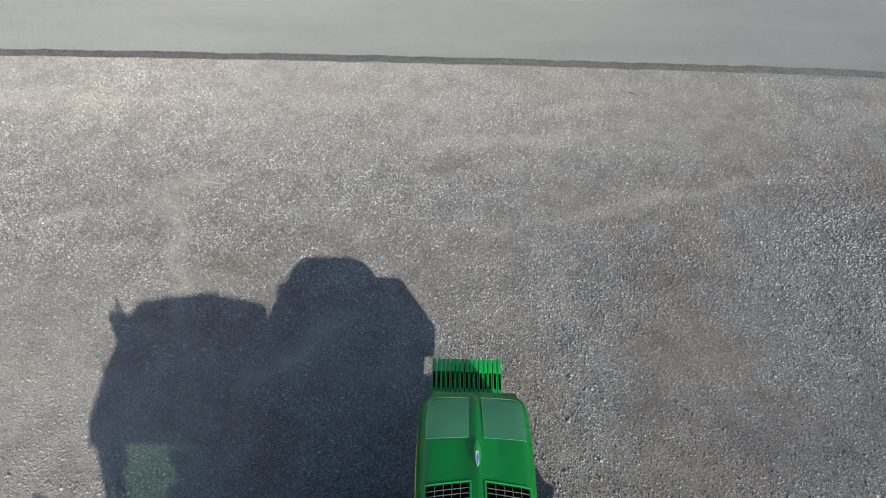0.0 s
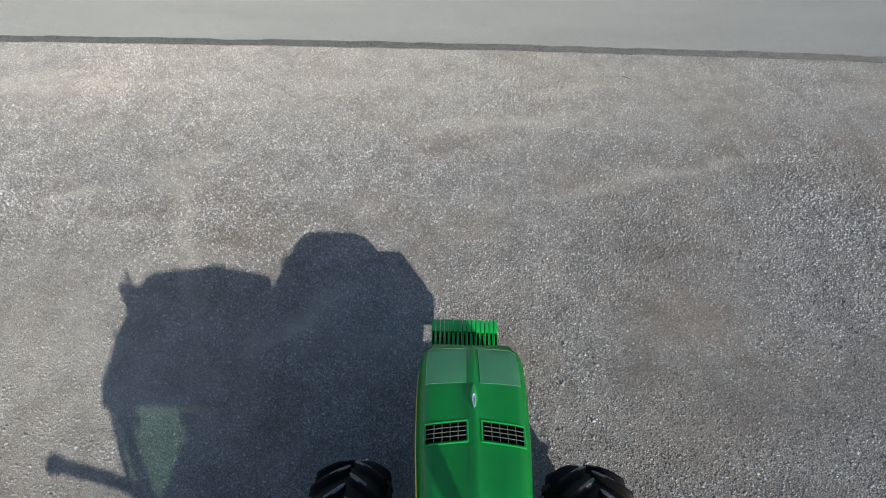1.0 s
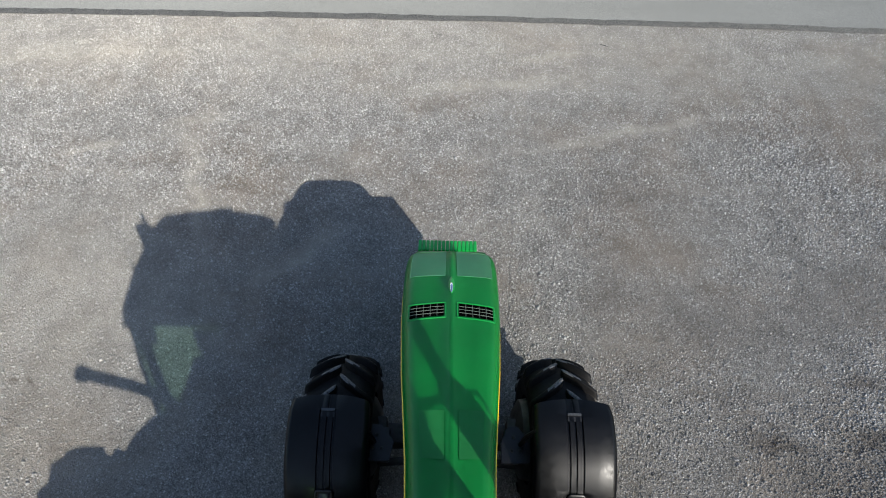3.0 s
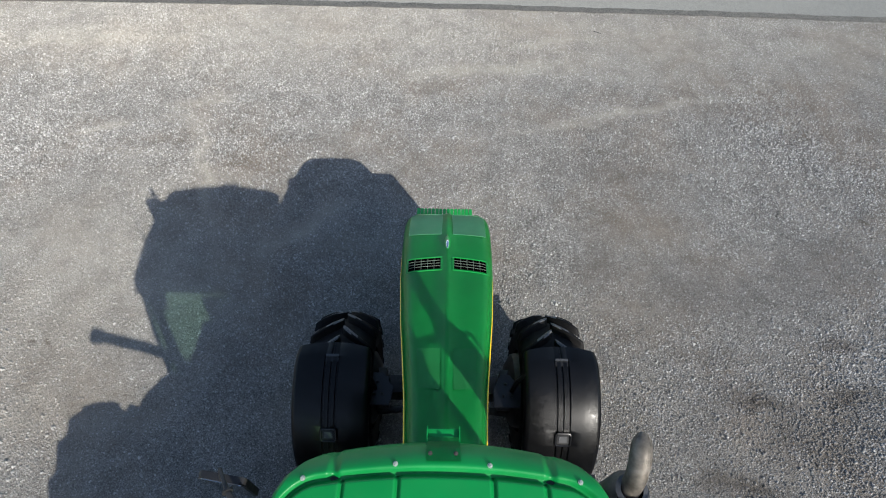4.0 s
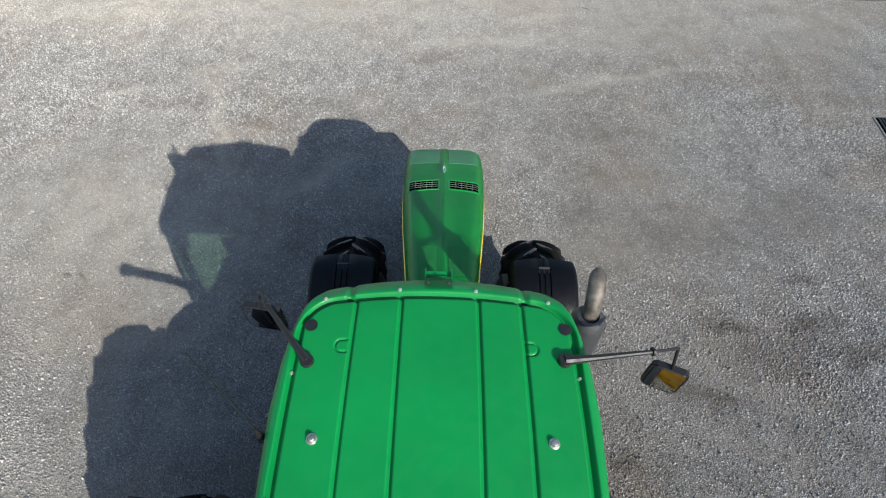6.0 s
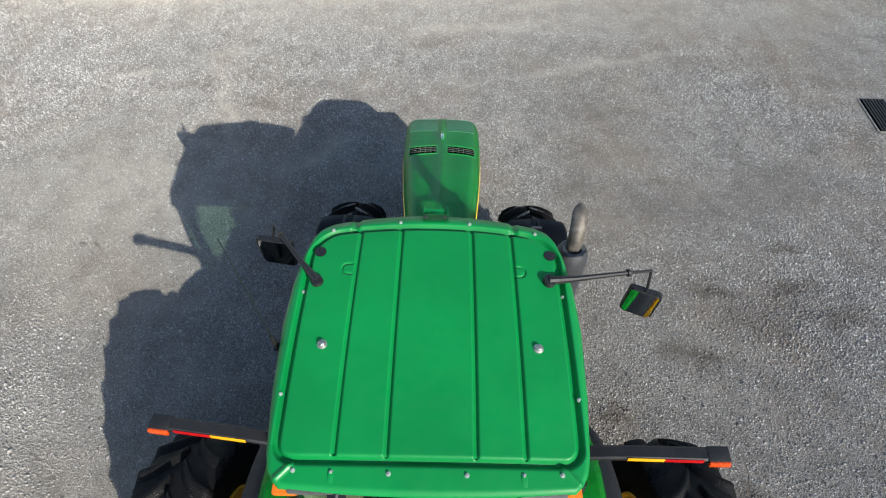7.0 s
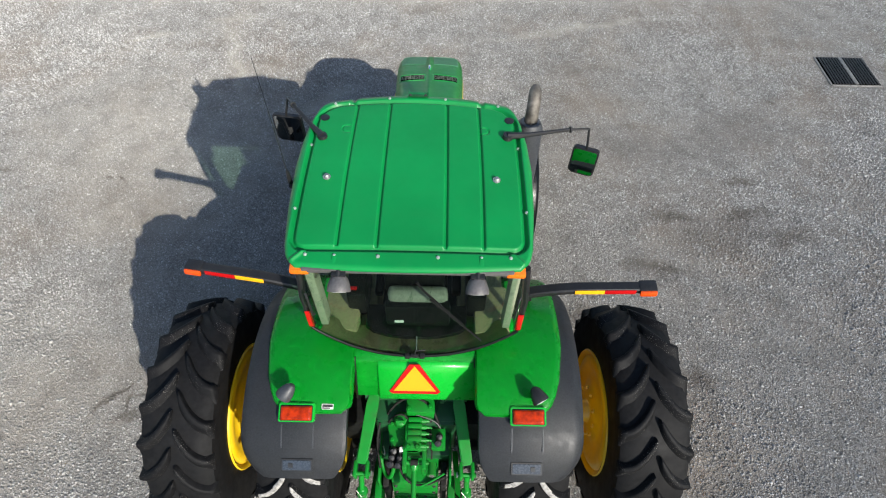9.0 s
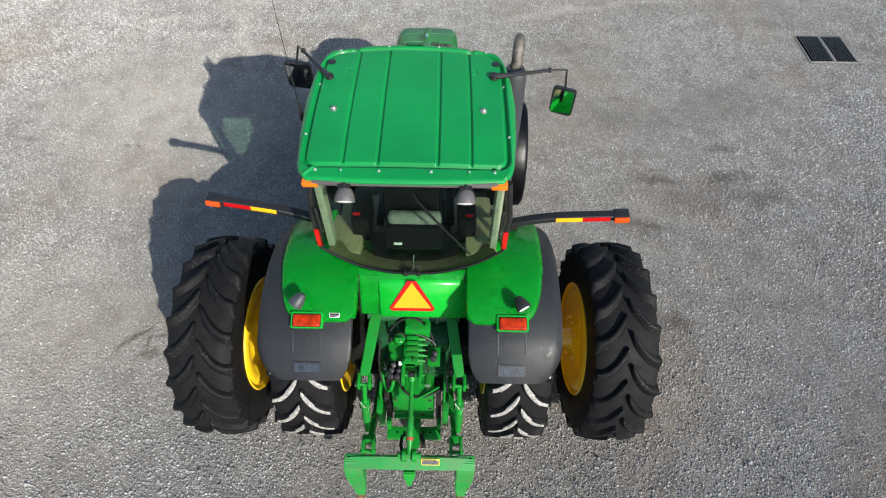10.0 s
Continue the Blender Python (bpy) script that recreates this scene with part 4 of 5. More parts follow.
# cab shell: pillars, panes, headliner, floor
bm = bx((-0.72, 0.15, 3.11), (0.70, 1.70, 3.17), 0.02)
part("headliner", bm, BLACK, tractor, "dark cab headliner")
bm = bx((-0.70, 0.085, 3.135), (0.65, 0.13, 3.178), 0.01)
part("rear_trim", bm, LAMP_GREY, tractor, "grey trim strip below the roof's rear edge")
bm = bmesh.new()
box(bm, (-0.72, 0.25, 1.42), (0.72, 1.70, 1.55), 0.03)
part("cab_floor", bm, INSIDE_BLACK, tractor, "dark cab floor")
for s in (-1, 1):
    for (px, py), zb, zt, r, lean in (((0.46, 1.78), 1.62, 3.08, 0.026, -0.06), ((0.768, 0.33), 2.05, 3.10, 0.024, 0.0), ((0.775, 0.15), 2.33, 3.10, 0.026, 0.03)):
        bm = tb([(s * px, py, zb), (s * (px + 0.01), py + lean * 0.5, (zb + zt) / 2), (s * (px - 0.03), py + lean, zt)], r, 8)
        part("pillar", bm, BLACK, tractor, "black cab pillar")
    bm = bmesh.new()
    skin(bm, [[(s * 0.46, 1.78, z), (s * 0.74, 1.28, z), (s * 0.765, 0.35, z)] for z in (1.62, 2.3)] + [[(s * 0.43, 1.72, 3.08), (s * 0.70, 1.24, 3.08), (s * 0.735, 0.35, 3.10)]], False, False)
    bmesh.ops.solidify(bm, geom=bm.faces[:], thickness=0.005)
    part("door_pane", bm, GLASS, tractor, "green-tinted door glass", smooth=False)
    bm = bmesh.new()
    skin(bm, [[(s * 0.765, 0.31, 2.05), (s * 0.775, 0.18, 2.36)], [(s * 0.735, 0.31, 3.08), (s * 0.745, 0.18, 3.08)]], False, False)
    bmesh.ops.solidify(bm, geom=bm.faces[:], thickness=0.005)
    part("side_pane", bm, GLASS, tractor, "green-tinted side glass", smooth=False)
    # lower cab side between fender and pane
    bm = bx((s * 0.74 - 0.03, 0.20, 1.50), (s * 0.74 + 0.03, 0.66, 2.20), 0.02)
    part("cab_side", bm, GREEN, tractor, "green lower cab side")
    # reflector strips and pillar lamps seen from behind
    bm = bmesh.new()
    box(bm, (-0.022, -0.004, 0), (0.022, 0.004, 0.215), 0.003, frame_from((s * 0.772, 0.118, 2.36), (1, 0, 0), (-s * 0.03, 0.02, 1)))
    part("red_reflector", bm, RED_TAPE, tractor, "upright red reflector beside the rear window")
    bm = bx((s * 0.690 - 0.026 - 0.062, 0.082, 3.115), (s * 0.690 - 0.026 + 0.062, 0.17, 3.165), 0.016)
    part("turn_lamp", bm, AMBER_LENS, tractor, "amber lamp below the roof's rear corner")
bm = bmesh.new()
skin(bm, [[(-0.44, 1.78, 1.95), (0, 1.84, 1.95), (0.44, 1.78, 1.95)], [(-0.42, 1.73, 3.06), (0, 1.78, 3.06), (0.42, 1.73, 3.06)]], False, False)
bmesh.ops.solidify(bm, geom=bm.faces[:], thickness=0.005)
part("windscreen", bm, GLASS, tractor, "green-tinted windscreen", smooth=False)


def rear_bottom(x):
    q = (x / 0.77) ** 2
    return (x, -0.015 + 0.135 * q, 2.175 + 0.175 * q * abs(x / 0.77) ** 0.6)


bm = bmesh.new()
rows = []
for i in range(25):
    x = -0.765 + 1.53 * i / 24
    lo = Vector(rear_bottom(x))
    hi = Vector((x * 0.93, 0.105 + 0.05 * (x / 0.77) ** 2, 3.14))
    rows.append([lo.lerp(hi, k / 6) + Vector((0, -0.035 * math.sin(math.pi * k / 6), 0)) for k in range(7)])
skin(bm, rows, False, False)
bmesh.ops.solidify(bm, geom=bm.faces[:], thickness=0.005)
rear_window = part("rear_window", bm, GLASS, tractor, "curved green-tinted rear window with a wiper", smooth=True)
bm = tb([Vector(rear_bottom(-0.775 + 1.55 * i / 30)) + Vector((0, -0.006, -0.006)) for i in range(31)], 0.012, 8)
part("gasket", bm, INSIDE_BLACK, rear_window, "black rubber gasket")
bm = bmesh.new()
tube(bm, [(0.03, 0.05, 3.11), (0.07, 0.045, 3.02), (0.36, 0.0, 2.62)], [0.010, 0.008, 0.006], 8)
tube(bm, [(0.12, 0.005, 2.97), (0.48, -0.045, 2.50)], 0.0075, 6)
part("wiper", bm, INSIDE_BLACK, rear_window, "black window wiper")
bm = bmesh.new()
box(bm, (-0.03, -0.045, 2.20), (0.03, -0.025, 2.22), 0.004)
tube(bm, [(-0.045, -0.035, 2.185), (0.045, -0.035, 2.185)], 0.010, 8)
tube(bm, [(0.0, -0.035, 2.22), (0.01, -0.035, 2.29), (0.08, -0.03, 2.295)], 0.006, 6)
box(bm, (-0.075, -0.048, 2.165), (-0.035, -0.012, 2.205), 0.008)
box(bm, (0.035, -0.048, 2.165), (0.075, -0.012, 2.205), 0.008)
part("window_latch", bm, BLACK, rear_window, "black latch at the foot of the window")
bm = tb([(0.012, 0.085, 2.295), (0.012, 0.04, 2.25), (0.012, 0.0, 2.215)], 0.006, 8)
part("window_stay", bm, LAMP_GREY, rear_window, "thin grey rod above the latch")
for s in (-1, 1):
    bm = bmesh.new()
    tube(bm, [(s * 0.71, 0.09, 2.60), (s * 0.71, 0.06, 2.64), (s * 0.715, 0.07, 2.85), (s * 0.73, 0.10, 2.86)], 0.009, 8)
    part("grab_handle", bm, BLACK, rear_window)
    # rear work lamps under the roof edge
    head = Vector((s * 0.440 - 0.022, 0.030, 3.090))
    bm = bmesh.new()
    tube(bm, [head + Vector((0, 0.06, 0.075)), head + Vector((0, 0.02, 0.06))], 0.016, 8)
    box(bm, head + Vector((-0.045, 0.02, 0.055)), head + Vector((0.045, 0.09, 0.075)), 0.006)
    wl = part("work_lamp", bm, BLACK, tractor, "grey round work lamp under the roof edge")
    q = Vector((0.0, -0.95, -0.66)).to_track_quat("Z", "Y").to_matrix().to_4x4()
    bm = spun(bmesh.new(), [(-0.072, 0.001), (-0.067, 0.033), (-0.043, 0.056), (0.0, 0.071), (0.035, 0.076), (0.043, 0.074), (0.043, 0.066)], "z", 32)
    bmesh.ops.transform(bm, matrix=Matrix.Translation(head) @ q, verts=bm.verts)
    body = part("lamp_body", bm, LAMP_GREY, wl, "dusty grey lamp shell")
    bm = spun(bmesh.new(), [(0.038, 0.068), (0.047, 0.046), (0.050, 0.001)], "z", 32)
    bmesh.ops.transform(bm, matrix=Matrix.Translation(head) @ q, verts=bm.verts)
    part("lamp_glass", bm, LAMP_GLASS, wl, "pale lamp glass")

# inside the cab
bm = bx((-0.25, 0.42, 1.85), (0.25, 0.95, 2.02), 0.06, seg=3)
seat = part("operator_seat", bm, INSIDE_BLACK, tractor, "black operator seat with a light grey cushioned back")
bm = bx((-0.215, 0.275, 1.95), (0.245, 0.40, 2.545), 0.06, None, seg=3)
part("seat_back", bm, SEAT, seat, "light grey cushioned back")
bm = bx((-0.235, 0.225, 1.90), (0.265, 0.305, 2.475), 0.035)
# Upper box is added to block sun and shape the patch beyond the cab.
box(bm, (-0.25, 0.42, 2.30), (0.22, 0.50, 2.84), 0.05)
part("back_shell_and_blocker", bm, INSIDE_BLACK, seat, "black plastic back shell with an added sun-blocking box")
bm = bx((0.28, 0.55, 2.10), (0.36, 1.05, 2.20), 0.025)
box(bm, (0.28, 0.95, 2.18), (0.38, 1.08, 2.30), 0.02)
part("armrest", bm, INSIDE_BLACK, seat, "black armrest with controls")
bm = bx((-0.36, 0.55, 2.08), (-0.29, 0.95, 2.16), 0.025)
part("armrest", bm, INSIDE_BLACK, seat)
bm = bmesh.new()
rings = []
for z, grow in ((2.05, 0.0), (2.17, 0.0), (2.19, -0.012), (2.195, -0.03)):
    rings.append([(x * (1 + grow), y + grow * 0.5, z) for x, y in [(-0.40, 0.42), (-0.40, 0.24), (-0.34, 0.19), (-0.22, 0.155), (-0.10, 0.14), (0.10, 0.14), (0.22, 0.155), (0.34, 0.19), (0.40, 0.24), (0.40, 0.42)]])
skin(bm, rings)
part("rear_tray", bm, INSIDE_BLACK, tractor, "black tray behind the seat")
bm = bx((-0.165, 0.217, 2.255), (-0.095, 0.227, 2.280), 0.001)
part("tray_label", bm, WHITE, tractor, "small white label on the tray")
bm = bmesh.new()
rows = []
for i in range(25):
    x = -0.72 + 1.44 * i / 24
    b = Vector(rear_bottom(x))
    rise = 0.16 * max(0, (abs(x) - 0.40) / 0.32) ** 1.5
    rows.append([(x, b.y + 0.015, b.z - 0.015), (x * 0.97, b.y + 0.06, b.z - 0.03), (x * 0.95, 0.24, 2.11 + rise), (x * 0.94, 0.27, 2.09 + rise), (x * 0.94, 0.28, 1.60)])
skin(bm, rows, False, False)
bmesh.ops.solidify(bm, geom=bm.faces[:], thickness=0.01)
part("cab_bulkhead", bm, TAN, tractor, "tan inner cab wall below the rear window")
for s in (-1, 1):
    bm = bmesh.new()
    box(bm, (s * 0.53 - 0.19, 0.22, 1.60), (s * 0.53 + 0.19, 1.0, 2.04), 0.04)
    box(bm, (s * 0.60 - 0.14, 0.17, 1.90), (s * 0.60 + 0.14, 0.60, 2.205), 0.03)
    part("side_console", bm, TAN, tractor, "tan moulded side console")
    bm = bx((s * 0.69 - 0.03, 0.16, 2.3), (s * 0.69 + 0.03, 0.28, 3.10), 0.015)
    part("pillar_trim", bm, BEIGE, tractor, "pale beige pillar trim inside the cab")
    bm = bx((s * 0.49 - 0.035, 0.40, 2.425), (s * 0.49 + 0.03, 0.425, 2.445), 0.006)
    part("buckle", bm, RED_TAPE, tractor, "small red buckle by the seat")
    bm = bx((s * 0.47 - 0.08, 0.36, 2.10), (s * 0.47 + 0.08, 0.74, 2.42), 0.04)
    part("control_box", bm, INSIDE_BLACK, tractor, "black control box beside the seat")
bm = tb([(0.0, 1.45, 1.6), (0.0, 1.38, 2.15)], 0.05, 12)
box(bm, (-0.22, 1.45, 1.95), (0.22, 1.62, 2.20), 0.05)
dash = part("steering_column", bm, BLACK, tractor, "black steering column and dash")
bm = spun(bmesh.new(), [(0.016 * math.sin(a), 0.20 + 0.016 * math.cos(a)) for a in (2 * math.pi * k / 8 for k in range(8))], "z", 32, closed=True)
for k in range(3):
    a = 2 * math.pi * k / 3
    tube(bm, [(0, 0, -0.02), (0.2 * math.cos(a), 0.2 * math.sin(a), 0)], 0.012, 6)
bmesh.ops.transform(bm, matrix=pose(0, 1.33, 2.2, 30), verts=bm.verts)
part("steering_wheel", bm, BLACK, dash, "black steering wheel")

# rear housing panel with the warning triangle
bm = bmesh.new()
rows = []
for i in range(33):
    x = -0.53 + 1.06 * i / 32
    curve = 0.06 * (x / 0.5) ** 2
    back = -0.05 * max(0, abs(x) - 0.47) / 0.06
    rows.append([(x, 0.03 + curve, 2.05), (x, -0.012 + 0.135 * (x / 0.77) ** 2, 2.160), (x, -0.018 + curve * 0.3, 2.150), (x, -0.035 - back * 0.3, 2.13), (x, -0.058 - back, 2.095), (x, -0.135 - back, 1.86), (x, -0.172 - back, 1.735), (x, -0.165 - back, 1.715), (x, -0.08, 1.70)])
skin(bm, rows, False, False)
bmesh.ops.solidify(bm, geom=bm.faces[:], thickness=0.008)
panel = part("rear_panel", bm, GREEN, tractor, "glossy green rear panel with a raised field", angle=30)
for s in (-1, 1):
    bm = tb([(s * 0.462, -0.03, 2.155), (s * 0.462, -0.072, 2.095), (s * 0.466, -0.150, 1.86), (s * 0.472, -0.190, 1.72)], 0.009, 8)
    part("panel_seam", bm, INSIDE_BLACK, panel, "black gap beside the fender")
outline = [(-0.02, 2.112), (-0.050, 2.115), (-0.085, 2.090), (-0.160, 1.86), (-0.197, 1.735), (-0.192, 1.715), (-0.06, 1.71)]
bm = bmesh.new()
rings = []
for x, inset in ((-0.300, 0.030), (-0.293, 0.012), (-0.278, 0.0), (0.486, 0.0), (0.496, 0.01), (0.499, 0.03)):
    rings.append([(x, min(-0.02, y + inset), z - (inset if z > 2.0 else 0)) for y, z in outline])
skin(bm, rings)
part("raised_field", bm, GREEN, panel, "raised green field with a bright upper edge", angle=50)
m = frame_from((-0.002, -0.1265, 1.978), (1, 0, 0), (0, -0.94, 0.30))
out = [(-0.203, -0.150), (-0.180, -0.176), (0.180, -0.176), (0.203, -0.150), (0.038, 0.166), (-0.038, 0.166)]
bm = prism(bmesh.new(), out, 0.004, m)
smv = part("warning_triangle", bm, RED_TAPE, panel, "red-edged orange slow-vehicle triangle")
bm = prism(bmesh.new(), [(-0.168, -0.140), (0.168, -0.140), (0.0, 0.150)], 0.003, m @ Matrix.Translation((0, 0, 0.0035)))
part("orange_field", bm, ORANGE, smv, "fluorescent orange middle of the triangle")

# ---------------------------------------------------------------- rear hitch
SHADED_IRON = plain("greasy_iron_and_gap_shade", (0.010, 0.010, 0.009), 0.78, 25, 0.4, 0.3, dust=0.05, spec=0.2)
RUST = plain("rusty_worn_steel", (0.16, 0.085, 0.045), 0.6, 30, 0.4, 0.3, 0.3)
RED_BAND = plain("red_paint", (0.26, 0.045, 0.015), 0.6)
bm = bx((-0.20, -0.70, 0.56), (0.20, -0.25, 1.13), 0.025)
hitch = new("rear_hitch", mesh_of(bm, "rear_hitch", GREEN_CAST))
hitch.parent = tractor
tagged(hitch, "green three-point hitch with links and hydraulic blocks")


def hp(name, bm, material=GREEN_CAST, label=""):
    return part(name, bm, material, hitch, label)


def hose(points, r, material, label, name="hose"):
    """A bent line, smoothed between its points."""
    fine = [Vector(points[0])]
    for a, b in zip(points, points[1:]):
        fine += [Vector(a).lerp(Vector(b), t) for t in (0.5, 1.0)]
    for _ in range(3):
        fine = [fine[0]] + [(p + q * 2 + r2) / 4 for p, q, r2 in zip(fine, fine[1:], fine[2:])] + [fine[-1]]
    return hp(name, tb(fine, r, 8), material, label)


# the casting behind, with its flanges, coloured dark for the shaded gaps
bm = bmesh.new()
box(bm, (-0.30, -0.50, 0.70), (0.30, -0.18, 1.22), 0.04)
box(bm, (-0.34, -0.30, 1.10), (0.34, -0.10, 1.40), 0.04)
hp("rear_casting", bm, SHADED_CAST, "grimy green rear casting darkened for shade")
bm = bmesh.new()
box(bm, (-0.20, -0.725, 0.555), (0.20, -0.69, 0.60), 0.008)
box(bm, (-0.195, -0.712, 0.69), (-0.03, -0.695, 0.715), 0.004)
box(bm, (0.035, -0.712, 0.70), (0.195, -0.695, 0.725), 0.004)
hp("housing_lip", bm, GREEN_CAST, "green ledge of the lower housing")
for x, z in ((-0.165, 0.80), (0.165, 0.80), (-0.165, 1.02), (0.165, 1.02), (-0.06, 0.64), (0.09, 0.64)):
    bm = bolt_bm(0.012, 0.014)
    bmesh.ops.transform(bm, matrix=Matrix.Translation((x, -0.70, z)) @ pose(0, 0, 0, 90), verts=bm.verts)
    hp("housing_bolt", bm, IRON)
bm = tb([(-0.43, -0.07, 1.54), (0.43, -0.07, 1.54)], 0.065, 20)
spun(bm, [(0.20, 0.07), (0.205, 0.085), (0.235, 0.085), (0.24, 0.07)], "x", 20, (0, -0.07, 1.54))
hp("rock_shaft", bm, SHADED_CAST, "grimy green lift shaft darkened for shade")
for s in (-1, 1):
    # lift arm, splayed outwards
    out = [(-0.10, -0.040), (0.02, -0.050), (0.46, -0.046), (0.50, -0.038), (0.50, 0.038), (0.46, 0.046), (0.02, 0.050), (-0.10, 0.040)]
    m = frame_from((s * 0.360, -0.16, 1.565), (s * 0.082, -0.50, -0.20), (0, -0.25, 1))
    bm = prism(bmesh.new(), out, 0.05, m @ Matrix.Translation((0, 0, -0.04)), 0.010)
    arm = hp("lift_arm", bm, GREEN_CAST, "green lift arm")
    bm = bmesh.new()
    end = Vector((s * 0.432, -0.665, 1.345))
    for dx in (-0.062, 0.034):
        box(bm, end + Vector((dx, -0.050, -0.07)), end + Vector((dx + 0.028, 0.075, 0.045)), 0.010)
    tube(bm, [end + Vector((-0.078, -0.015, -0.02)), end + Vector((0.078, -0.015, -0.02))], 0.018, 10)
    part("clevis", bm, GREEN_CAST, arm)
    for dx in (-0.085, 0.075):
        bm = bx(end + Vector((dx, -0.035, -0.04)), end + Vector((dx + 0.012, 0.005, 0.0)), 0.003)
        part("pin_head", bm, STEEL, arm)
    # lift link: rod, turnbuckle body, fork
    bm = tb([end + Vector((0, -0.015, -0.02)), (s * 0.437, -0.73, 1.20), (s * 0.44, -0.75, 1.12), (s * 0.44, -0.755, 1.10), (s * 0.44, -0.84, 0.88), (s * 0.44, -0.90, 0.74)], [0.026, 0.022, 0.022, 0.038, 0.040, 0.026], 12)
    box(bm, (s * 0.44 - 0.040, -0.80, 0.98), (s * 0.44 + 0.040, -0.73, 1.12), 0.012)
    link = hp("lift_link", bm, GREEN_CAST, "green adjustable lift link")
    bm = bmesh.new()
    tube(bm, [(s * 0.44 - 0.045, -0.77, 1.13), (s * 0.44, -0.815, 1.10), (s * 0.44 + 0.045, -0.78, 1.06), (s * 0.44 + 0.01, -0.83, 1.0)], 0.005, 6)
    part("linch_pin", bm, STEEL, link)
    bm = bx((s * 0.44 - 0.05, -0.80, 1.04), (s * 0.44 - 0.038, -0.74, 1.11), 0.003)
    part("dark_clip", bm, SHADED_IRON, link)
    # lower draft arm and its forked end
    bm = prism(bmesh.new(), [(0, -0.045), (0.45, -0.05), (0.68, -0.05), (0.72, -0.02), (0.72, 0.03), (0.45, 0.05), (0, 0.045)], 0.05,
               frame_from((s * 0.36 - 0.025, -0.30, 0.58), (s * 0.06, -0.86, 0.12), (1, 0, 0)), 0.008)
    hp("lower_link", bm, GREEN_CAST, "green lower draft arm")
    bm = bmesh.new()
    for dx in (-0.062, 0.034):
        box(bm, (s * 0.42 + dx, -1.13, 0.62), (s * 0.42 + dx + 0.028, -0.97, 0.78), 0.012)
    box(bm, (s * 0.42 - 0.062, -1.02, 0.64), (s * 0.42 + 0.062, -0.95, 0.77), 0.014)
    tube(bm, [(s * 0.42 - 0.075, -1.09, 0.69), (s * 0.42 + 0.075, -1.09, 0.69)], 0.02, 10)
    hp("link_end", bm, GREEN_CAST, "green forked link end")
    # side plates with sway blocks
    bm = bmesh.new()
    box(bm, (s * 0.315 - 0.030, -0.80, 0.58), (s * 0.315 + 0.030, -0.60, 0.98), 0.012)
    box(bm, (s * 0.300 - 0.010, -0.70, 0.60), (s * 0.300 + 0.010, -0.30, 1.20), 0.008)
    tube(bm, [(s * 0.315, -0.72, 0.86), (s * 0.40, -0.76, 0.74)], [0.03, 0.02], 8)
    hp("sway_block", bm, GREEN_CAST, "green side plate and sway block")
    # Added black plate paints the shaded gap between housing and side plate.
    bm = bx((s * 0.245 - 0.025, -0.72, 0.55), (s * 0.245 + 0.025, -0.52, 1.10), 0.01)
    hp("gap_shade_plate", bm, SHADED_IRON, "black plate painting the shaded gap")
# quick coupler
bm = bmesh.new()
prism(bm, [(-0.565, -0.050), (-0.30, -0.065), (0.0, -0.075), (0.30, -0.065), (0.565, -0.050), (0.565, 0.055), (0.30, 0.060), (-0.30, 0.060), (-0.565, 0.055)], 0.105, frame_from((0.0, -1.335, 1.045), (1, 0, 0), (0, 1, 0.45)), 0.012)
DUSTY_GREEN = paint("dusty_green_paint", (0.012, 0.22, 0.035), 0.45, 0.1, 0.6, (0.11, 0.095, 0.06))
coupler = hp("quick_coupler", bm, DUSTY_GREEN, "green quick-coupler beam")
for s in (-1, 1):
    bm = bmesh.new()
    rings = []
    for z, xo, xi, ya, yb in ((1.125, 0.570, 0.42, -1.235, -1.300), (1.09, 0.575, 0.415, -1.225, -1.345), (0.98, 0.570, 0.412, -1.235, -1.385), (0.86, 0.565, 0.405, -1.27, -1.40), (0.66, 0.525, 0.415, -1.31, -1.43), (0.50, 0.505, 0.430, -1.34, -1.46)):
        rings.append([(s * xo, ya, z), (s * xo, yb, z), (s * xi, yb, z), (s * xi, ya, z)])
    skin(bm, rings)
    bmesh.ops.bevel(bm, geom=bm.edges[:], offset=0.008, segments=2, affect="EDGES")
    leg = part("coupler_leg", bm, DUSTY_GREEN, coupler, "green upright of the coupler with a worn hook")
    bm = bx((s * 0.468 - 0.042, -1.475, 0.50), (s * 0.468 + 0.042, -1.405, 0.545), 0.008)
    part("hook_tip", bm, RUST, leg, "rust-worn hook tip")
    for dx in (-0.03, 0.035):
        bm = spun(bmesh.new(), [(0, 0.001), (0, 0.011), (0.004, 0.011), (0.004, 0.001)], "z", 12)
        bmesh.ops.transform(bm, matrix=Matrix.Translation((s * 0.50 + dx, -1.268, 1.124)), verts=bm.verts)
        part("bolt_hole", bm, DARK, leg)
bm = bmesh.new()
for dx in (-0.062, 0.028):
    tube(bm, [(dx, -1.255, 1.165), (dx + 0.034, -1.255, 1.165)], 0.055, 18)
    box(bm, (dx + 0.002, -1.30, 1.03), (dx + 0.032, -1.21, 1.16), 0.006)
tube(bm, [(-0.10, -1.255, 1.165), (0.10, -1.255, 1.165)], 0.024, 10)
prism(bm, [(-0.05, 0.0), (0.05, 0.0), (0.052, -0.06), (0.024, -0.085), (0.018, -0.145), (-0.018, -0.145), (-0.024, -0.085), (-0.052, -0.06)], 0.05, frame_from((0.0, -1.335, 1.03), (1, 0, 0), (0, -1, 0.75)), 0.008)
part("top_hook", bm, GREEN_CAST, coupler, "green top hook brackets")
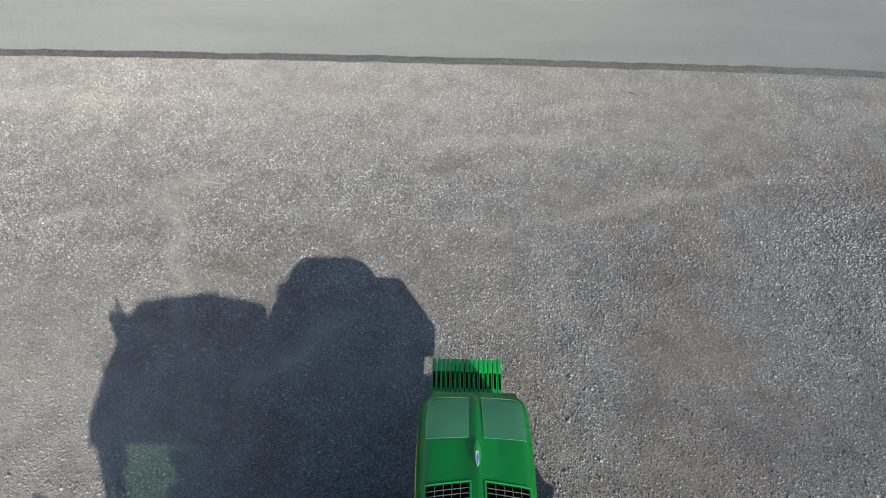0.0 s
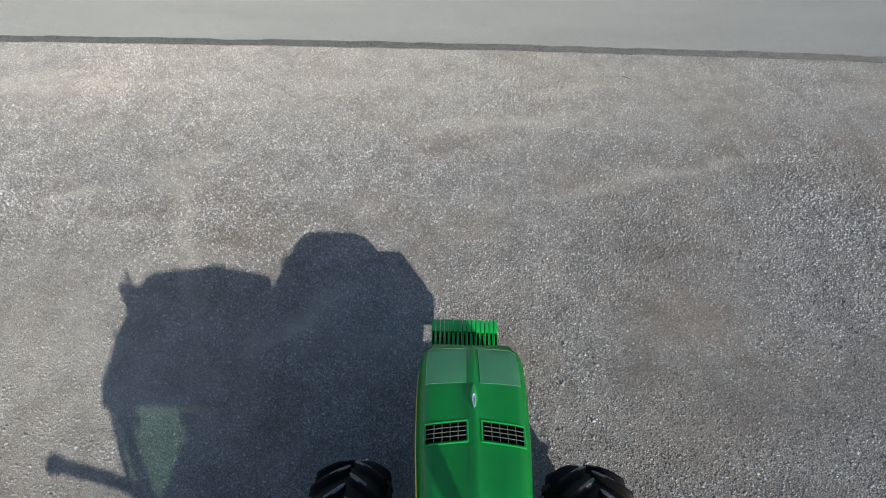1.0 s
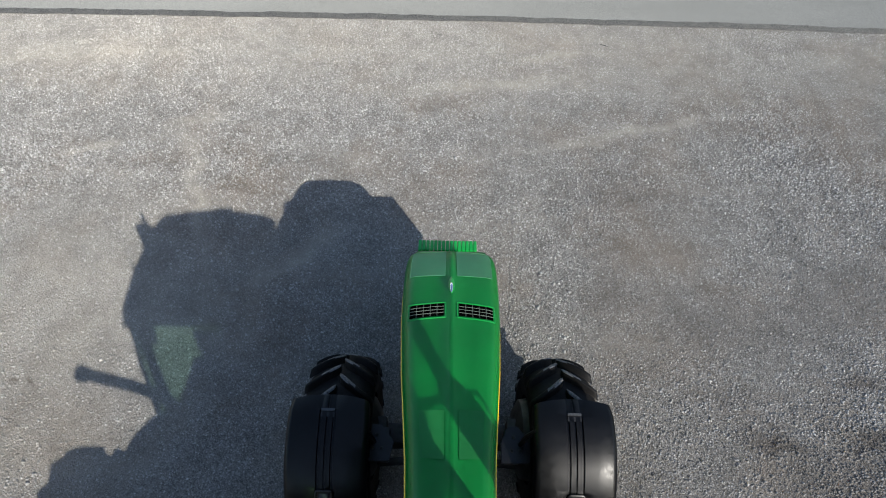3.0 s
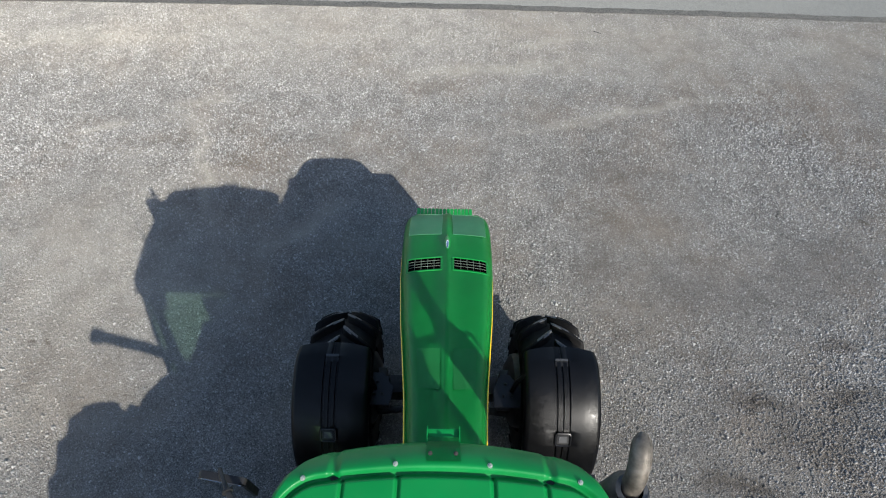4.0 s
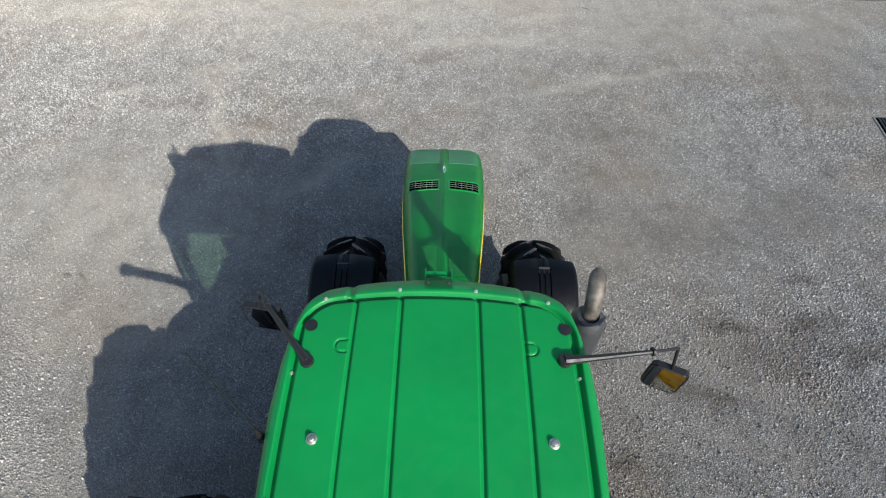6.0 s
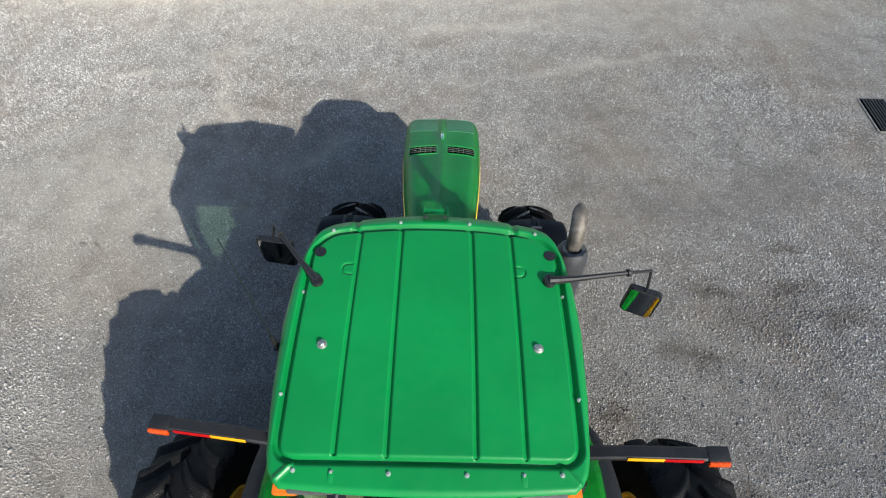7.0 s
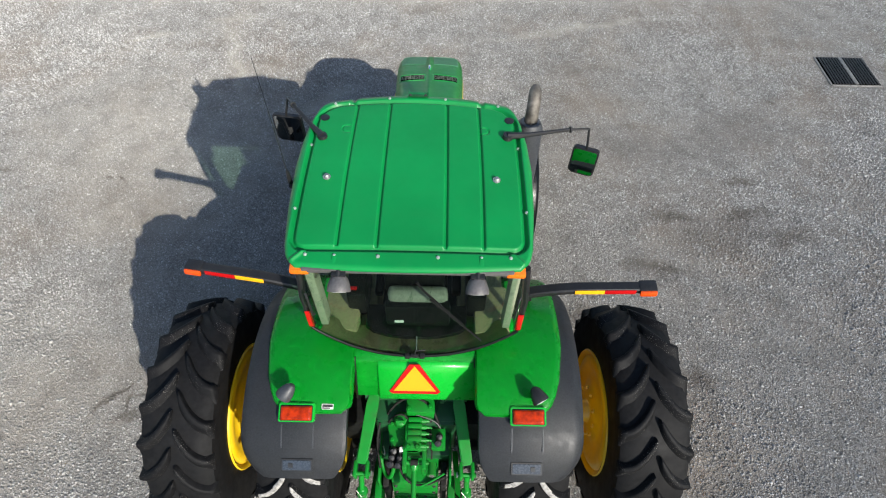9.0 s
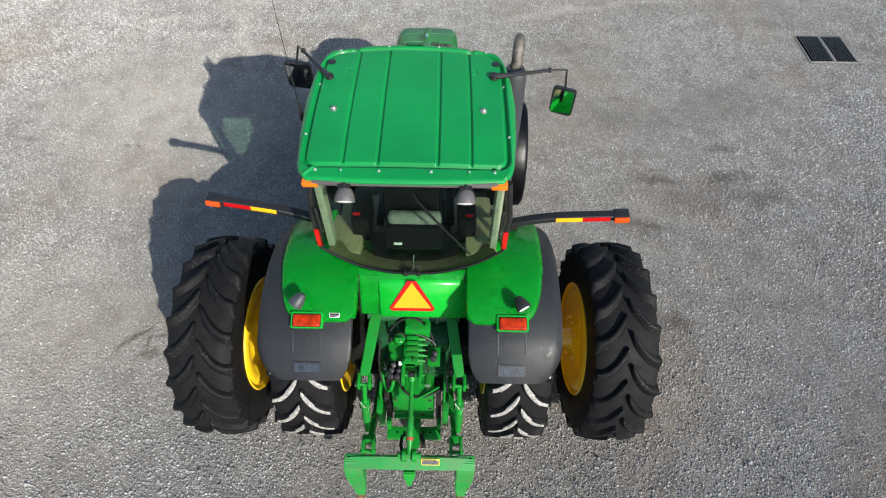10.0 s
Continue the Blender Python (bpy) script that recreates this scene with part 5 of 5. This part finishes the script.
bm = tb([(-0.065, -1.22, 1.10), (-0.085, -1.15, 1.09), (-0.080, -1.06, 1.06), (-0.04, -1.03, 1.05), (0.0, -1.04, 1.05)], 0.015, 8)
part("latch_handle", bm, SHADED_IRON, coupler, "bent dark latch handle")
m = frame_from((0.185, -1.303, 1.142), (1, 0, 0), (0, -0.45, 1))
bm = bx((-0.078, -0.026, 0), (0.078, 0.026, 0.004), 0.0, m)
lab = part("warning_label", bm, LABEL_YELLOW, coupler, "yellow warning label with grey print")
bm = bx((-0.072, -0.021, 0.004), (0.072, 0.010, 0.006), 0.0, m)
part("print", bm, LAMP_GREY, lab, "grey bar of print")
bm = bx((-0.070, 0.013, 0.004), (0.05, 0.021, 0.006), 0.0, m)
part("print", bm, IRON, lab)
# top link
bm = tb([(0.0, -0.58, 1.37), (0.0, -0.64, 1.35), (0.0, -0.66, 1.345), (0.0, -0.68, 1.34), (0.0, -0.94, 1.275), (0.0, -0.955, 1.27), (0.0, -1.15, 1.21), (0.0, -1.17, 1.20), (0.0, -1.25, 1.17)], [0.036, 0.034, 0.019, 0.020, 0.022, 0.030, 0.031, 0.022, 0.030], 14)
tl = hp("top_link", bm, GREEN_CAST, "green turnbuckle top link")
bm = tb([(0.0, -1.115, 1.221), (0.0, -1.142, 1.213)], 0.033, 14)
part("band", bm, RED_BAND, tl, "red painted band")
bm = tb([(-0.03, -0.60, 1.385), (0.03, -0.60, 1.385)], 0.028, 12)
part("ball_eye", bm, SHADED_IRON, tl)
bm = bmesh.new()
for dx in (-0.098, 0.062):
    box(bm, (dx, -0.66, 1.20), (dx + 0.036, -0.42, 1.42), 0.012)
box(bm, (-0.10, -0.52, 1.37), (0.10, -0.46, 1.44), 0.014)
tube(bm, [(-0.12, -0.60, 1.37), (0.12, -0.60, 1.37)], 0.020, 10)
hp("top_link_bracket", bm, GREEN_CAST, "green top link bracket")
bm = tb([(0.145, -0.60, 1.36), (0.145, -0.70, 1.37)], [0.034, 0.036], 18)
hp("socket_ring", bm, GREEN_CAST, "round green socket")
bm = tb([(0.145, -0.701, 1.3705), (0.145, -0.703, 1.371)], 0.022, 18)
hp("socket_face", bm, STEEL)
# valve stack and couplings
bm = bmesh.new()
box(bm, (-0.085, -0.52, 1.25), (0.045, -0.26, 1.47), 0.02)
box(bm, (-0.22, -0.44, 1.22), (-0.06, -0.25, 1.37), 0.016)
box(bm, (-0.08, -0.25, 1.38), (0.16, -0.06, 1.57), 0.02)
prism(bm, [(-0.24, -0.30), (-0.08, -0.18), (-0.08, -0.46), (-0.20, -0.48)], 0.03, Matrix.Translation((0, 0, 1.36)), 0.006)
hp("valve_body", bm, GREEN_CAST, "green hydraulic valve body")
for k in range(5):
    y = -0.285 - 0.050 * k
    z = 1.475 - 0.008 * k
    bm = bmesh.new()
    box(bm, (-0.06, y - 0.018, 1.40), (0.055, y + 0.018, z + 0.03), 0.010)
    tube(bm, [(0.05, y, z - 0.01), (0.090, y, z - 0.015), (0.092, y, z - 0.015), (0.115, y, z - 0.02)], [0.020, 0.020, 0.012, 0.012], 10)
    hp("valve_section", bm, GREEN_CAST, "green ribbed valve section")
    bm = tb([(0.115, y, z - 0.02), (0.135, y, z - 0.03)], 0.009, 8)
    hp("fitting", bm, GREEN_CAST if k % 2 else SHADED_IRON)
bm = spun(bmesh.new(), [(1.38, 0.001), (1.38, 0.062), (1.47, 0.060), (1.485, 0.045), (1.485, 0.030), (1.50, 0.028), (1.505, 0.001)], "z", 20, (-0.125, -0.27, 0))
tube(bm, [(-0.16, -0.31, 1.47), (-0.155, -0.31, 1.52), (-0.10, -0.31, 1.52), (-0.095, -0.31, 1.47)], 0.012, 8)
hp("filter_head", bm, GREEN_CAST, "round green filter head")
for dx, y, z in ((-0.20, -0.29, 1.385), (-0.055, -0.22, 1.57), (0.12, -0.20, 1.57), (-0.19, -0.42, 1.385), (-0.055, -0.50, 1.47), (0.02, -0.50, 1.47), (-0.10, -0.40, 1.385)):
    bm = bolt_bm(0.016, 0.026)
    bmesh.ops.transform(bm, matrix=Matrix.Translation((dx, y, z)), verts=bm.verts)
    hp("cap_bolt", bm, GREEN_CAST)
for x, y, z, nx, ny in ((-0.160, -0.545, 1.35, 2, 3), (0.195, -0.40, 1.36, 1, 2)):
    for i in range(nx):
        for j in range(ny):
            bm = spun(bmesh.new(), [(0.0, 0.001), (0.0, 0.030), (0.045, 0.030), (0.050, 0.024), (0.065, 0.024), (0.068, 0.001)], "z", 14)
            tube(bm, [(0, 0.03, 0.03), (0.0, 0.042, 0.05), (0.0, 0.02, 0.075)], 0.005, 5)
            bmesh.ops.transform(bm, matrix=Matrix.Translation((x + 0.068 * (i - (nx - 1) / 2) + 0.006 * j, y + 0.052 * (j - (ny - 1) / 2), z)) @ pose(0, 0, 0, 30 + 6 * i, 8 * j - 8), verts=bm.verts)
            hp("coupler_cap", bm, BLACK, "black hydraulic coupler cap")
    bm = bx((x - 0.060, y - 0.085, z - 0.07), (x + 0.060, y + 0.085, z + 0.012), 0.012)
    hp("coupler_block", bm, SHADED_IRON if x < 0 else GREEN_CAST, "hydraulic coupler block")
bm = bx((-0.125, -0.53, 1.415), (-0.095, -0.49, 1.425), 0.003)
hp("cap_tag", bm, WHITE)
hose([(-0.17, -0.62, 1.30), (-0.19, -0.68, 1.20), (-0.22, -0.68, 1.14), (-0.27, -0.62, 1.12), (-0.29, -0.52, 1.18)], 0.016, GREEN_CAST, "green painted bent pipe", "bent_pipe")
hose([(-0.12, -0.62, 1.30), (-0.10, -0.68, 1.20), (0.0, -0.735, 1.12), (0.12, -0.72, 1.13), (0.26, -0.66, 1.18)], 0.011, SHADED_IRON, "black hydraulic hose")
hose([(0.05, -0.73, 1.13), (0.16, -0.69, 1.17), (0.25, -0.64, 1.20)], 0.009, GREEN_CAST, "green painted bent pipe", "bent_pipe")
hose([(-0.25, -0.22, 1.40), (-0.18, -0.16, 1.56), (-0.05, -0.12, 1.62), (0.08, -0.14, 1.60), (0.18, -0.24, 1.50), (0.20, -0.32, 1.40)], 0.011, SHADED_IRON, "black hydraulic hose")
hose([(-0.24, -0.28, 1.38), (-0.17, -0.24, 1.52), (-0.08, -0.24, 1.52), (-0.05, -0.30, 1.46)], 0.009, SHADED_IRON, "black hydraulic hose")
hose([(-0.30, -0.30, 1.45), (-0.33, -0.42, 1.36), (-0.31, -0.52, 1.28), (-0.29, -0.60, 1.20)], 0.010, SHADED_IRON, "black hydraulic hose")
hose([(0.10, -0.40, 1.42), (0.15, -0.46, 1.34), (0.14, -0.54, 1.26)], 0.008, SHADED_IRON, "black hydraulic hose")
hose([(0.0, -0.245, 1.50), (0.10, -0.27, 1.49), (0.18, -0.29, 1.47), (0.21, -0.33, 1.42)], 0.005, LAMP_GREY, "bare steel hydraulic line", "steel_line")
hose([(-0.28, -0.50, 1.30), (-0.245, -0.55, 1.31), (-0.25, -0.50, 1.34), (-0.27, -0.46, 1.33)], 0.006, STEEL, "bare steel hydraulic line", "steel_line")
# drawbar and its support
bm = bmesh.new()
box(bm, (-0.275, -0.885, 0.38), (0.275, -0.765, 0.45), 0.012)
box(bm, (-0.275, -0.80, 0.44), (-0.23, -0.60, 0.60), 0.01)
box(bm, (0.23, -0.80, 0.44), (0.275, -0.60, 0.60), 0.01)
hp("drawbar_support", bm, GREEN_CAST, "green drawbar support beam")
for dx in (-0.17, -0.10, 0.10, 0.17):
    bm = spun(bmesh.new(), [(0, 0.001), (0, 0.011), (0.003, 0.011), (0.003, 0.001)], "z", 12)
    bmesh.ops.transform(bm, matrix=Matrix.Translation((dx, -0.825, 0.45)), verts=bm.verts)
    hp("bolt_hole", bm, DARK)
bm = prism(bmesh.new(), [(-0.045, 0.1), (-0.045, -0.76), (-0.02, -0.80), (0.02, -0.80), (0.045, -0.76), (0.045, 0.1)], 0.05, Matrix.Translation((0.02, -0.20, 0.46)), 0.006)
hp("drawbar", bm, GREEN_CAST, "green steel drawbar")
bm = bx((0.075, -0.99, 0.46), (0.115, -0.91, 0.52), 0.008)
box(bm, (0.06, -0.92, 0.47), (0.10, -0.86, 0.51), 0.006)
hp("drawbar_pin", bm, SHADED_IRON, "dark drawbar pin and clip")

# ---------------------------------------------------------------- exhaust, mirrors, antenna
bm = bmesh.new()
path = [(0.893, 1.645, 2.86), (0.897, 1.655, 3.00), (0.903, 1.685, 3.11), (0.912, 1.740, 3.19), (0.922, 1.815, 3.24), (0.930, 1.872, 3.25)]
fine = [Vector(p) for p in path]
fine = [a.lerp(b, t) for a, b in zip(fine, fine[1:]) for t in (0, 0.5)] + [fine[-1]]
for _ in range(2):
    fine = [fine[0]] + [(p + q * 2 + r) / 4 for p, q, r in zip(fine, fine[1:], fine[2:])] + [fine[-1]]
tube(bm, fine, [0.053] * (len(fine) - 3) + [0.051, 0.042, 0.018], 24, False)
bmesh.ops.solidify(bm, geom=bm.faces[:], thickness=0.004)
exhaust = part("exhaust_pipe", bm, STACK, tractor, "heat-stained steel exhaust pipe bent forward")
bm = spun(bmesh.new(), [(3.066, 0.055), (3.058, 0.078), (3.03, 0.095), (2.99, 0.108), (2.80, 0.115), (2.3, 0.125), (1.55, 0.125), (1.50, 0.08)], "z", 28, (0.895, 1.652, 0))
part("shroud", bm, PLASTIC, exhaust, "dark grey exhaust shroud")
bm = tb([(0.85, 1.64, 2.45), (0.72, 1.56, 2.45)], 0.02, 8)
box(bm, (0.60, 1.56, 1.50), (0.90, 1.72, 1.66), 0.02)
part("exhaust_bracket", bm, IRON, exhaust)


def mirror(pivot, joint, elbow, centre, normal, up, w, h, label):
    pivot, joint, elbow, centre = Vector(pivot), Vector(joint), Vector(elbow), Vector(centre)
    bm = tb([pivot + Vector((0, 0, -0.02)), pivot + Vector((0, 0, 0.03))], [0.042, 0.034], 16)
    mid = pivot.lerp(joint, 0.35)
    tube(bm, [pivot + Vector((0, 0, 0.012)), mid, joint], [0.030, 0.018, 0.013], 10)
    tube(bm, [joint, joint + (elbow - joint) * 0.08], 0.024, 10)
    arm = part("mirror_arm", bm, BLACK, tractor, label)
    m = frame_from(centre, Vector(up).cross(Vector(normal)), normal)
    top = m @ Vector((0, h / 2 * (1 if (m.to_3x3() @ Vector((0, 1, 0))).z > 0 else -1), -0.01))
    bm = tb([joint, elbow + (joint - elbow) * 0.1, elbow, elbow + (top - elbow) * 0.15, top, centre + (top - centre) * 0.3 - Vector(normal).normalized() * 0.03], 0.0095, 8)
    part("mirror_rod", bm, BLACK, arm)
    bm = prism(bmesh.new(), rounded(w, h, 0.03, 5), 0.035, m @ Matrix.Translation((0, 0, -0.035)), 0.008)
    head = part("mirror_head", bm, BLACK, arm, "black mirror housing")
    bm = prism(bmesh.new(), rounded(w - 0.026, h - 0.026, 0.022, 5), 0.003, m @ Matrix.Translation((0, 0, 0.0005)))
    part("mirror_glass", bm, MIRROR, head, "silvered mirror glass", smooth=False)


mirror((0.667, 1.285, 3.215), (1.13, 1.325, 3.27), (1.285, 1.355, 3.255), (1.292, 1.295, 2.965), (-0.36, -0.93, 0.0), (0, 0, 1), 0.205, 0.27, "black arm with a wide-angle mirror beyond the roof")
mirror((-0.718, 1.255, 3.205), (-0.985, 1.57, 3.245), (-1.052, 1.672, 3.225), (-1.100, 1.655, 2.925), (-0.15, -0.99, 0.0), (0, 0, 1), 0.245, 0.27, "black folded-forward arm with a mirror")

bm = tb([(-0.915, 0.885, 3.06), (-0.915, 0.885, 3.16), (-0.915, 0.884, 3.23)], [0.018, 0.016, 0.009], 10)
box(bm, (-0.93, 0.86, 3.075), (-0.80, 0.91, 3.095), 0.006)
antenna = part("antenna", bm, BLACK, tractor, "thin black whip antenna on the cab side")
bm = tb([(-0.915, 0.884, 3.22), (-0.915, 0.878, 3.6), (-0.915, 0.868, 4.15)], [0.004, 0.003, 0.002], 6)
part("whip", bm, BLACK, antenna)

# ---------------------------------------------------------------- drain grate
drain = new("drain_grate", mesh_of(bx((-0.46, -0.425, -0.02), (0.46, 0.425, 0.004), 0.004), "drain_grate", plain("pale_concrete_collar", (0.17, 0.165, 0.155), 0.85, 20, 0.3, 0.3)))
drain.location = (7.50, 6.735, 0.008)
tagged(drain, "black slotted iron storm drain grate set in gravel", "drain grate")
bm = bx((-0.43, -0.395, 0.004), (0.43, 0.395, 0.008), 0.0)
part("well", bm, DARK, drain, "dark drain opening")
for half in (-1, 1):
    for k in range(7):
        x = half * 0.235 + (k - 3) * 0.052
        bm = bx((x - 0.012, -0.39, 0.009), (x + 0.012, 0.39, 0.024), 0.003)
        part("grate_bar", bm, plain("cast_iron_bar", (0.018, 0.018, 0.018), 0.55, 30, 0.3, 0.2), drain)
bm = bx((-0.035, -0.39, 0.009), (0.035, 0.39, 0.024), 0.003)
part("centre_bar", bm, plain("dusty_cast_iron", (0.12, 0.12, 0.115), 0.6, 30, 0.3, 0.2), drain, "dusty flat middle bar")

# ---------------------------------------------------------------- loose stones
rng = np.random.default_rng(5)


def value_noise(x, y, scale, seed):
    """Smooth noise from 0 to 1 over the plan."""
    g = np.random.default_rng(seed).random((257, 257))
    u, v = x * scale + 91.3, y * scale + 57.7
    i, j = np.floor(u).astype(int), np.floor(v).astype(int)
    a, b = u - i, v - j
    a, b = a * a * (3 - 2 * a), b * b * (3 - 2 * b)
    i, j = i % 256, j % 256
    return (g[i, j] * (1 - a) + g[i + 1, j] * a) * (1 - b) + (g[i, j + 1] * (1 - a) + g[i + 1, j + 1] * a) * b


def stones(name, count, x0, x1, y0, y1, size, spread, material, label):
    """Small angular stones half sunk into the yard, thicker where it is loose, thin on the packed tracks."""
    x, y = rng.uniform(x0, x1, count), rng.uniform(y0, y1, count)
    loose = 0.55 * value_noise(x, y, 0.45, 1) + 0.30 * value_noise(x, y, 1.3, 2) + 0.15 * value_noise(x, y, 4.0, 3)
    keep = rng.random(count) < np.clip((loose - 0.10) * 2.2, 0.70, 0.96)
    keep &= (np.abs(x - 0.3) < 4.9 + 0.46 * (y + 1.7)) & ~((np.abs(x) < 0.55) & (y > 0.2) & (y < 4.2))
    keep &= ~((np.abs(x - 7.5) < 0.52) & (np.abs(y - 6.735) < 0.48)) & (y < EDGE - 0.06 + road_bend(x))
    x, y, loose = x[keep], y[keep], loose[keep]
    n = len(x)
    r = size * np.exp(rng.normal(0, spread, n)) * (0.85 + 0.3 * loose)
    turn = rng.uniform(0, 2 * np.pi, n)
    high = r * rng.uniform(0.55, 1.25, n)
    lean = rng.normal(0, 0.35, (2, n))
    verts = np.zeros((n, 6, 3))
    for i in range(3):
        a = turn + 2 * np.pi / 3 * i + rng.normal(0, 0.25, n)
        q = r * rng.uniform(0.75, 1.25, n)
        ca, sa = np.cos(a), np.sin(a)
        verts[:, i, 0], verts[:, i, 1], verts[:, i, 2] = x + q * ca, y + q * sa, -0.008
        p = q * rng.uniform(0.5, 0.85, n)
        verts[:, 3 + i, 0], verts[:, 3 + i, 1] = x + p * ca, y + p * sa
        verts[:, 3 + i, 2] = high + p * (lean[0] * ca + lean[1] * sa)
    base = (np.arange(n) * 6)[:, None]
    sides = np.array([[i, (i + 1) % 3, 3 + (i + 1) % 3, 3 + i] for i in range(3)]).reshape(-1)[None]
    faces = np.concatenate([(base + sides).reshape(-1), (base + np.array([[3, 4, 5]])).reshape(-1)])
    starts = np.concatenate([np.arange(n * 3) * 4, n * 12 + np.arange(n) * 3])
    me = bpy.data.meshes.new(name)
    me.vertices.add(n * 6)
    me.vertices.foreach_set("co", verts.reshape(-1))
    me.loops.add(len(faces))
    me.loops.foreach_set("vertex_index", faces)
    me.polygons.add(n * 4)
    me.polygons.foreach_set("loop_start", starts)
    me.update(calc_edges=True)
    me.materials.append(material)
    return tagged(new(name, me), label, "gravel", kind="stuff")


def stone_material():
    k = Mat("crushed_limestone", rough=0.85, spec=0.26)
    k.b.inputs["Diffuse Roughness"].default_value = 0.8
    geo = k.node("ShaderNodeNewGeometry")
    tone = k.ramp(geo.outputs["Random Per Island"], [(0.0, (0.10, 0.099, 0.096)), (0.3, (0.25, 0.247, 0.239)), (0.65, (0.42, 0.415, 0.402)), (0.94, (0.54, 0.533, 0.517)), (1.0, (0.64, 0.63, 0.61))])
    warm = k.ramp(k.noise(0.55, 7, 0.62), [(0.48, 0.0), (0.68, 0.40)])
    c = k.mix(warm, tone, (0.25, 0.205, 0.16))
    k.color(yard_tint(k, k.mix(k.ramp(k.noise(180, 3), [(0.3, 0.0), (0.8, 0.25)]), c, (0.42, 0.41, 0.39))))
    return k.m


stones("gravel_stones", 590000, -10.4, 11.0, -1.8, EDGE, 0.0086, 0.30, stone_material(), "loose grey crushed limestone covering the yard")

# a dry twig on the yard
bm = tb([(-0.07, 0.04, 0.014), (-0.01, 0.008, 0.018), (0.06, -0.035, 0.014)], [0.004, 0.006, 0.003], 6)
tube(bm, [(0.0, 0.0, 0.018), (0.03, 0.02, 0.022)], [0.004, 0.002], 5)
twig = part("twig", bm, IRON)
twig.location = (2.72, 10.14, 0)
tagged(twig, "short dark dry twig lying on the gravel", "twig")
